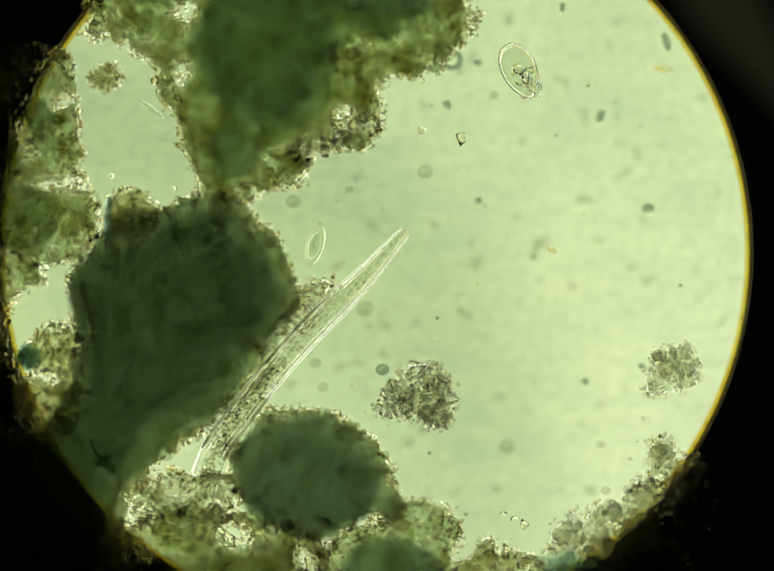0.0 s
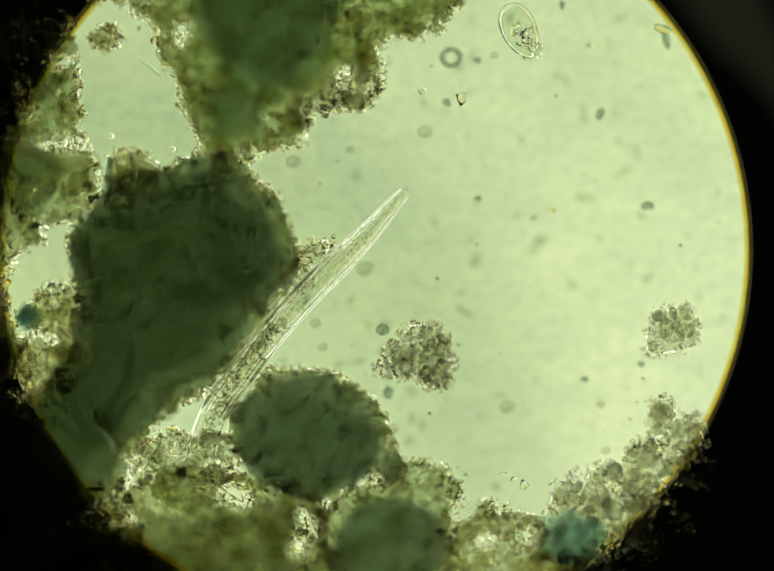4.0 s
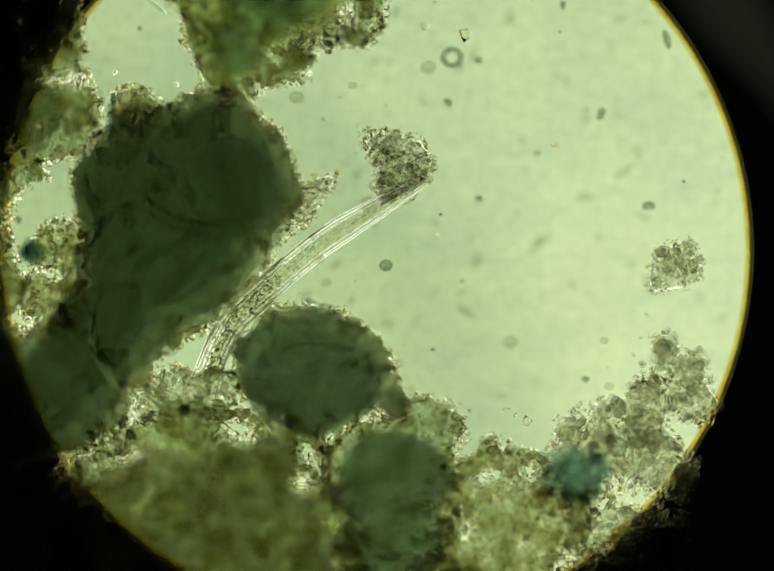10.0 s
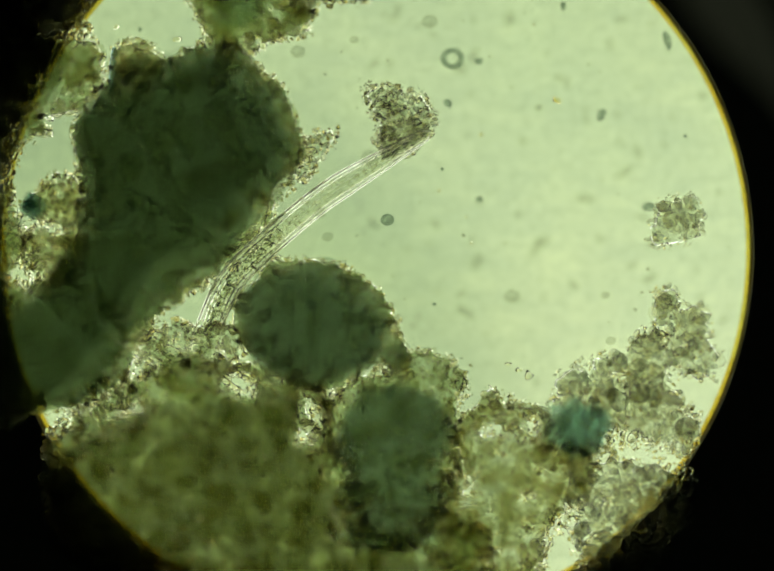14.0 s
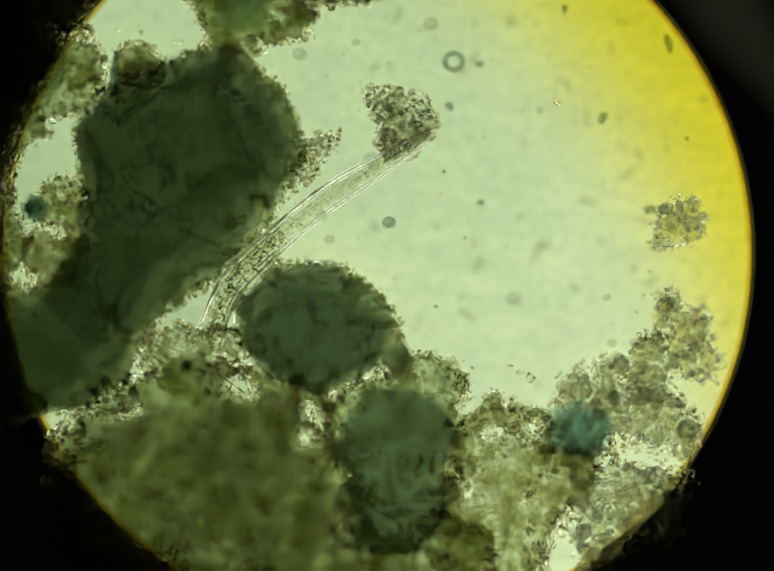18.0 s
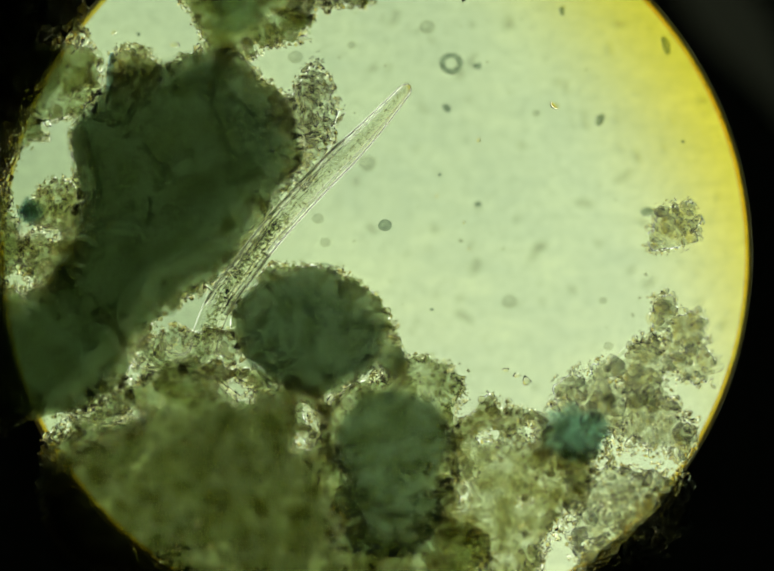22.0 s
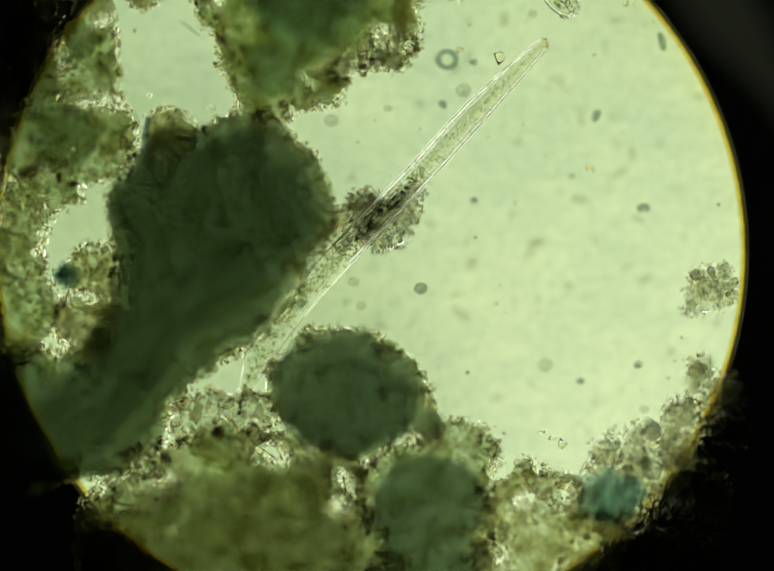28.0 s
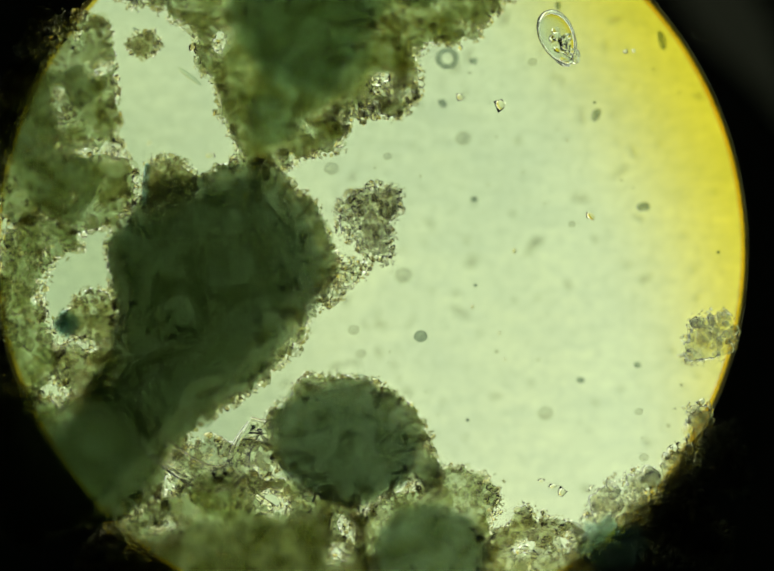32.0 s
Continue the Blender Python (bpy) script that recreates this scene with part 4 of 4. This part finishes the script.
worm = tagged(empty("roundworm"), "transparent colourless roundworm with granular gut, half hidden in detritus", "worm")
segments = []
worm_rng = np.random.default_rng(33)
for i in range(SEG_N):
    s0 = i * SEG_LEN
    rows_v, quads, k, steps = [], [], 28, 6
    for a in range(steps + 1):
        x = -0.02 * SEG_LEN + SEG_LEN * 1.04 * a / steps
        r = girth(max(0.0, s0 + x))
        for b in range(k):
            th = 2 * math.pi * b / k
            rows_v.append((-x, r * math.cos(th), r * math.sin(th)))
    for a in range(steps):
        for b in range(k):
            quads.append((a * k + b, a * k + (b + 1) % k, (a + 1) * k + (b + 1) % k, (a + 1) * k + b))
    rows_v, quads = np.array(rows_v), np.array(quads)
    rear = i >= 20
    seg = link("segment", mesh_np("cuticle", rows_v, quads, M_SKIN_REAR if rear else M_SKIN, True), worm)
    inner = rows_v * (1, 0.62, 0.62)
    link("body_wall", mesh_np("body_wall", inner, quads, M_GUT_REAR if rear else M_GUT, True), seg)
    if not rear:
        link("inner_cuticle", mesh_np("inner_cuticle", rows_v * (1, 0.88, 0.88), quads, M_CAVITY, True), seg)
    if not rear:
        tract = 0.16 if s0 < 0.36 else 0.36
        link("gut", mesh_np("gut", rows_v * (1, tract, tract), quads, M_GUT, True), seg, (0, 0, 0), "straight narrow gullet" if s0 < 0.36 else "wide granular gut")
    n = 16 if s0 < 0.12 else 45 if s0 < 0.33 else 40 if rear else 80
    gr = girth(s0 + 0.015) * 0.68
    pl = np.stack([-worm_rng.uniform(0, SEG_LEN, n), worm_rng.normal(0, 0.6, n).clip(-1.3, 1.3) * gr, worm_rng.normal(0, 0.4, n).clip(-1, 1) * gr], 1)
    vv, ff = grains(worm_rng, pl, worm_rng.uniform(0.0010, 0.0024 if s0 < 0.33 else 0.0038, n))
    tagged(link("granules", mesh_np("granules", vv, ff, M_GRANULE, False), seg, (0, 0, 0), "fine dark gut granules"), kind="stuff")
    segments.append(seg)

TAIL = [(440, 905), (412, 975), (402, 1018), (358, 1036), (298, 1012), (240, 966), (192, 910), (190, 840), (250, 790), (320, 760), (340, 690), (285, 645), (230, 690), (252, 752), (315, 715), (350, 640), (300, 590), (240, 620), (230, 680)]
POSES = []


def bend(t, *front, skip=0):
    """The worm's line at a time: head first, down to where it enters the detritus."""
    POSES.append((t, list(front) + TAIL[skip:]))


REST = ((825, 465), (740, 560), (640, 660), (545, 765), (480, 850))
HELD = ((860, 572), (776, 622), (646, 703), (535, 795), (468, 860))
LONG = ((1030, 247), (883, 395), (773, 515), (653, 640), (530, 775), (462, 865))
HOOK = ((791, 856), (728, 782), (606, 752), (490, 822))
bend(0.0, *REST)
bend(6.5, *REST)
bend(6.7, (588, 447), (655, 470), (660, 520), (606, 640), (516, 797))
bend(6.8, (812, 455), (740, 550), (640, 655), (540, 765))
bend(6.9, (830, 545), (700, 645), (585, 743), (490, 840))
bend(6.96, (802, 634), (684, 712), (556, 810), (480, 865))
bend(7.03, (794, 646), (682, 720), (556, 814), (480, 865))
bend(7.2, (704, 736), (620, 775), (530, 825), (475, 870))
bend(7.3, (621, 743), (550, 800), (480, 860))
bend(7.4, (470, 865), (450, 890), skip=1)
bend(7.5, (560, 760), (480, 850))
bend(7.6, (715, 606), (610, 700), (498, 815))
bend(7.9, (715, 606), (610, 700), (498, 815))
bend(8.0, (590, 668), (540, 745), (482, 840))
bend(8.1, (470, 865), (450, 890), skip=1)
bend(8.2, (722, 797), (620, 770), (530, 810), (475, 870))
bend(8.3, (812, 617), (700, 690), (560, 790), (470, 860))
bend(8.4, *HELD)
bend(18.9, *HELD)
bend(19.0, (775, 525), (748, 575), (680, 655), (585, 737), (480, 850))
bend(19.1, (580, 477), (650, 470), (688, 520), (650, 650), (522, 790))
bend(19.2, (829, 532), (740, 540), (666, 600), (580, 710), (495, 825))
bend(19.3, *REST)
bend(24.2, *REST)
bend(24.4, (749, 448), (700, 540), (630, 640), (540, 755), (475, 850))
bend(24.6, (799, 412), (673, 430), (650, 560), (570, 700), (480, 830))
bend(24.7, (861, 640), (850, 540), (740, 540), (640, 640), (500, 810))
bend(24.9, (835, 761), (866, 690), (800, 610), (665, 622), (550, 730), (474, 830))
bend(25.0, (691, 581), (620, 670), (540, 770), (475, 850))
bend(25.1, (679, 681), (590, 750), (500, 835))
bend(25.2, (795, 681), (690, 735), (585, 785), (480, 845))
bend(25.3, (683, 701), (580, 775), (480, 850))
bend(25.4, (771, 781), (680, 778), (585, 792), (485, 840))
bend(25.5, (739, 749), (660, 765), (580, 790), (485, 840))
bend(26.2, *REST)
bend(26.9, *LONG)
bend(28.7, *LONG)
bend(28.9, *HOOK)
bend(29.03, *HOOK)
bend(29.1, (610, 770), (540, 790), (475, 850))
bend(29.2, (922, 765), (954, 696), (900, 615), (800, 605), (690, 655), (560, 755), (475, 850))
bend(29.3, (892, 820), (935, 735), (870, 640), (765, 625), (640, 690), (530, 780), (465, 860))
bend(29.4, (905, 735), (840, 660), (751, 642), (640, 690), (530, 780), (465, 860))
bend(29.5, (880, 640), (751, 640), (640, 690), (530, 780), (465, 860))
bend(29.6, (985, 874), (880, 855), (787, 800), (670, 770), (570, 776), (475, 840))
bend(29.7, (960, 864), (870, 845), (787, 800), (670, 770), (570, 776), (475, 840))
bend(29.8, (500, 810), (460, 870))
bend(29.9, (640, 555), (570, 670), (520, 770), (480, 870))
bend(30.0, (665, 508), (585, 645), (535, 740), (500, 825), (465, 890))
bend(30.2, (455, 880), (445, 900), skip=1)
bend(30.5, (470, 960), (450, 920), skip=1)
bend(32.0, (470, 960), (450, 920), skip=1)


def smooth_line(points):
    """A Catmull-Rom line through the points, resampled every segment's length from the head."""
    p = np.array(points, float)
    p = np.vstack([2 * p[0] - p[1], p, 2 * p[-1] - p[-2]])
    line = []
    for i in range(1, len(p) - 2):
        for u in np.linspace(0, 1, 24, endpoint=False):
            a, b, c, d = p[i - 1], p[i], p[i + 1], p[i + 2]
            line.append(0.5 * (2 * b + (c - a) * u + (2 * a - 5 * b + 4 * c - d) * u * u + (3 * b - a - 3 * c + d) * u ** 3))
    line = np.array(line)
    s = np.concatenate([[0], np.cumsum(np.linalg.norm(np.diff(line, axis=0), axis=1))]) / 1000
    want = np.arange(SEG_N + 1) * SEG_LEN
    return np.stack([np.interp(want, s, line[:, 0]), np.interp(want, s, line[:, 1])], 1), s[-1]


# ---------------------------------------------------------------- moving things
def motions():
    walk(scope, [(t, pose((-a + c) / 1000, (b - d) / 1000, 0)) for t, a, b, c, d in TRAVEL])
    walk(lens, lens_rows())
    tracks = [[] for _ in segments]
    turn = [None] * SEG_N
    for t, points in POSES:
        line, total = smooth_line(points)
        for i in range(SEG_N):
            p, q = line[i], line[i + 1]
            d = q - p
            if np.hypot(*d) > 1e-6:
                ang = math.atan2(d[1], -d[0])
            else:
                ang = turn[i] or 0.0
            if turn[i] is not None:
                while ang - turn[i] > math.pi:
                    ang -= 2 * math.pi
                while ang - turn[i] < -math.pi:
                    ang += 2 * math.pi
            turn[i] = ang
            tracks[i].append((t, Matrix.Translation(at(p[0], p[1], 0.033)) @ Matrix.Rotation(ang, 4, "Z")))
    for seg, rows in zip(segments, tracks):
        walk(seg, rows)
    base = cluster.location.copy()
    where = [(0, 0, 0, 0), (8.15, 0, 0, 0), (8.2, 20, -50, 20), (8.3, -15, -219, 40), (8.4, -45, -272, 62), (18.9, -45, -272, 62), (19.0, -110, -290, 80), (19.1, -215, -322, 112),
             (19.2, -212, -310, 118), (24.3, -212, -310, 118), (25.5, -236, -318, 122), (26.9, -135, -202, 160), (28.7, -120, -210, 165), (28.9, -130, -198, 180), (29.3, -118, -232, 190),
             (29.8, -118, -232, 190), (29.9, -148, -268, 235), (30.2, -158, -270, 262), (32, -160, -278, 266)]
    walk(cluster, [(t, Matrix.Translation(base + Vector((a / 1000, -b / 1000, 0))) @ Matrix.Rotation(math.radians(-r), 4, "Z")) for t, a, b, r in where])
    place = twig.location.copy()
    walk(twig, [(t, Matrix.Translation(place + Vector((a / 1000, -b / 1000, 0))) @ Matrix.Rotation(math.radians(r), 4, "Z")) for t, a, b, r in
                [(0, 0, 0, 0), (28.7, 0, 0, 0), (29.0, -5, 20, -12), (32, -5, 22, -12)]])
    walk(diatom, [(t, Matrix.Translation(at(u, v, TOP)) @ Matrix.Rotation(math.radians(r), 4, "Z")) for t, u, v, r in
                  [(0, 638, 498, 0), (0.6, 627, 522, 0), (1.0, 625, 529, 0), (2.0, 617, 543, 4), (3.5, 595, 600, 6), (5.5, 573, 680, 8), (7.0, 573, 703, 8), (8.1, 570, 719, 4), (9.5, 520, 745, 0), (12, 400, 700, 0), (14, 330, 640, 0), (32, 330, 640, 0)]])
    walk(rod, [(t, Matrix.Translation(at(u, v, 0.003)) @ Matrix.Rotation(math.radians(r), 4, "Z")) for t, u, v, r in
               [(0, 1300, 1110, -60), (17.5, 1300, 1110, -60), (19, 1240, 1033, -58), (21, 1246, 1015, -45), (23, 1250, 1006, -40), (25, 1252, 1000, -40), (28, 1266, 981, -25), (31, 1243, 1025, -20), (32, 1243, 1030, -20)]])


motions()
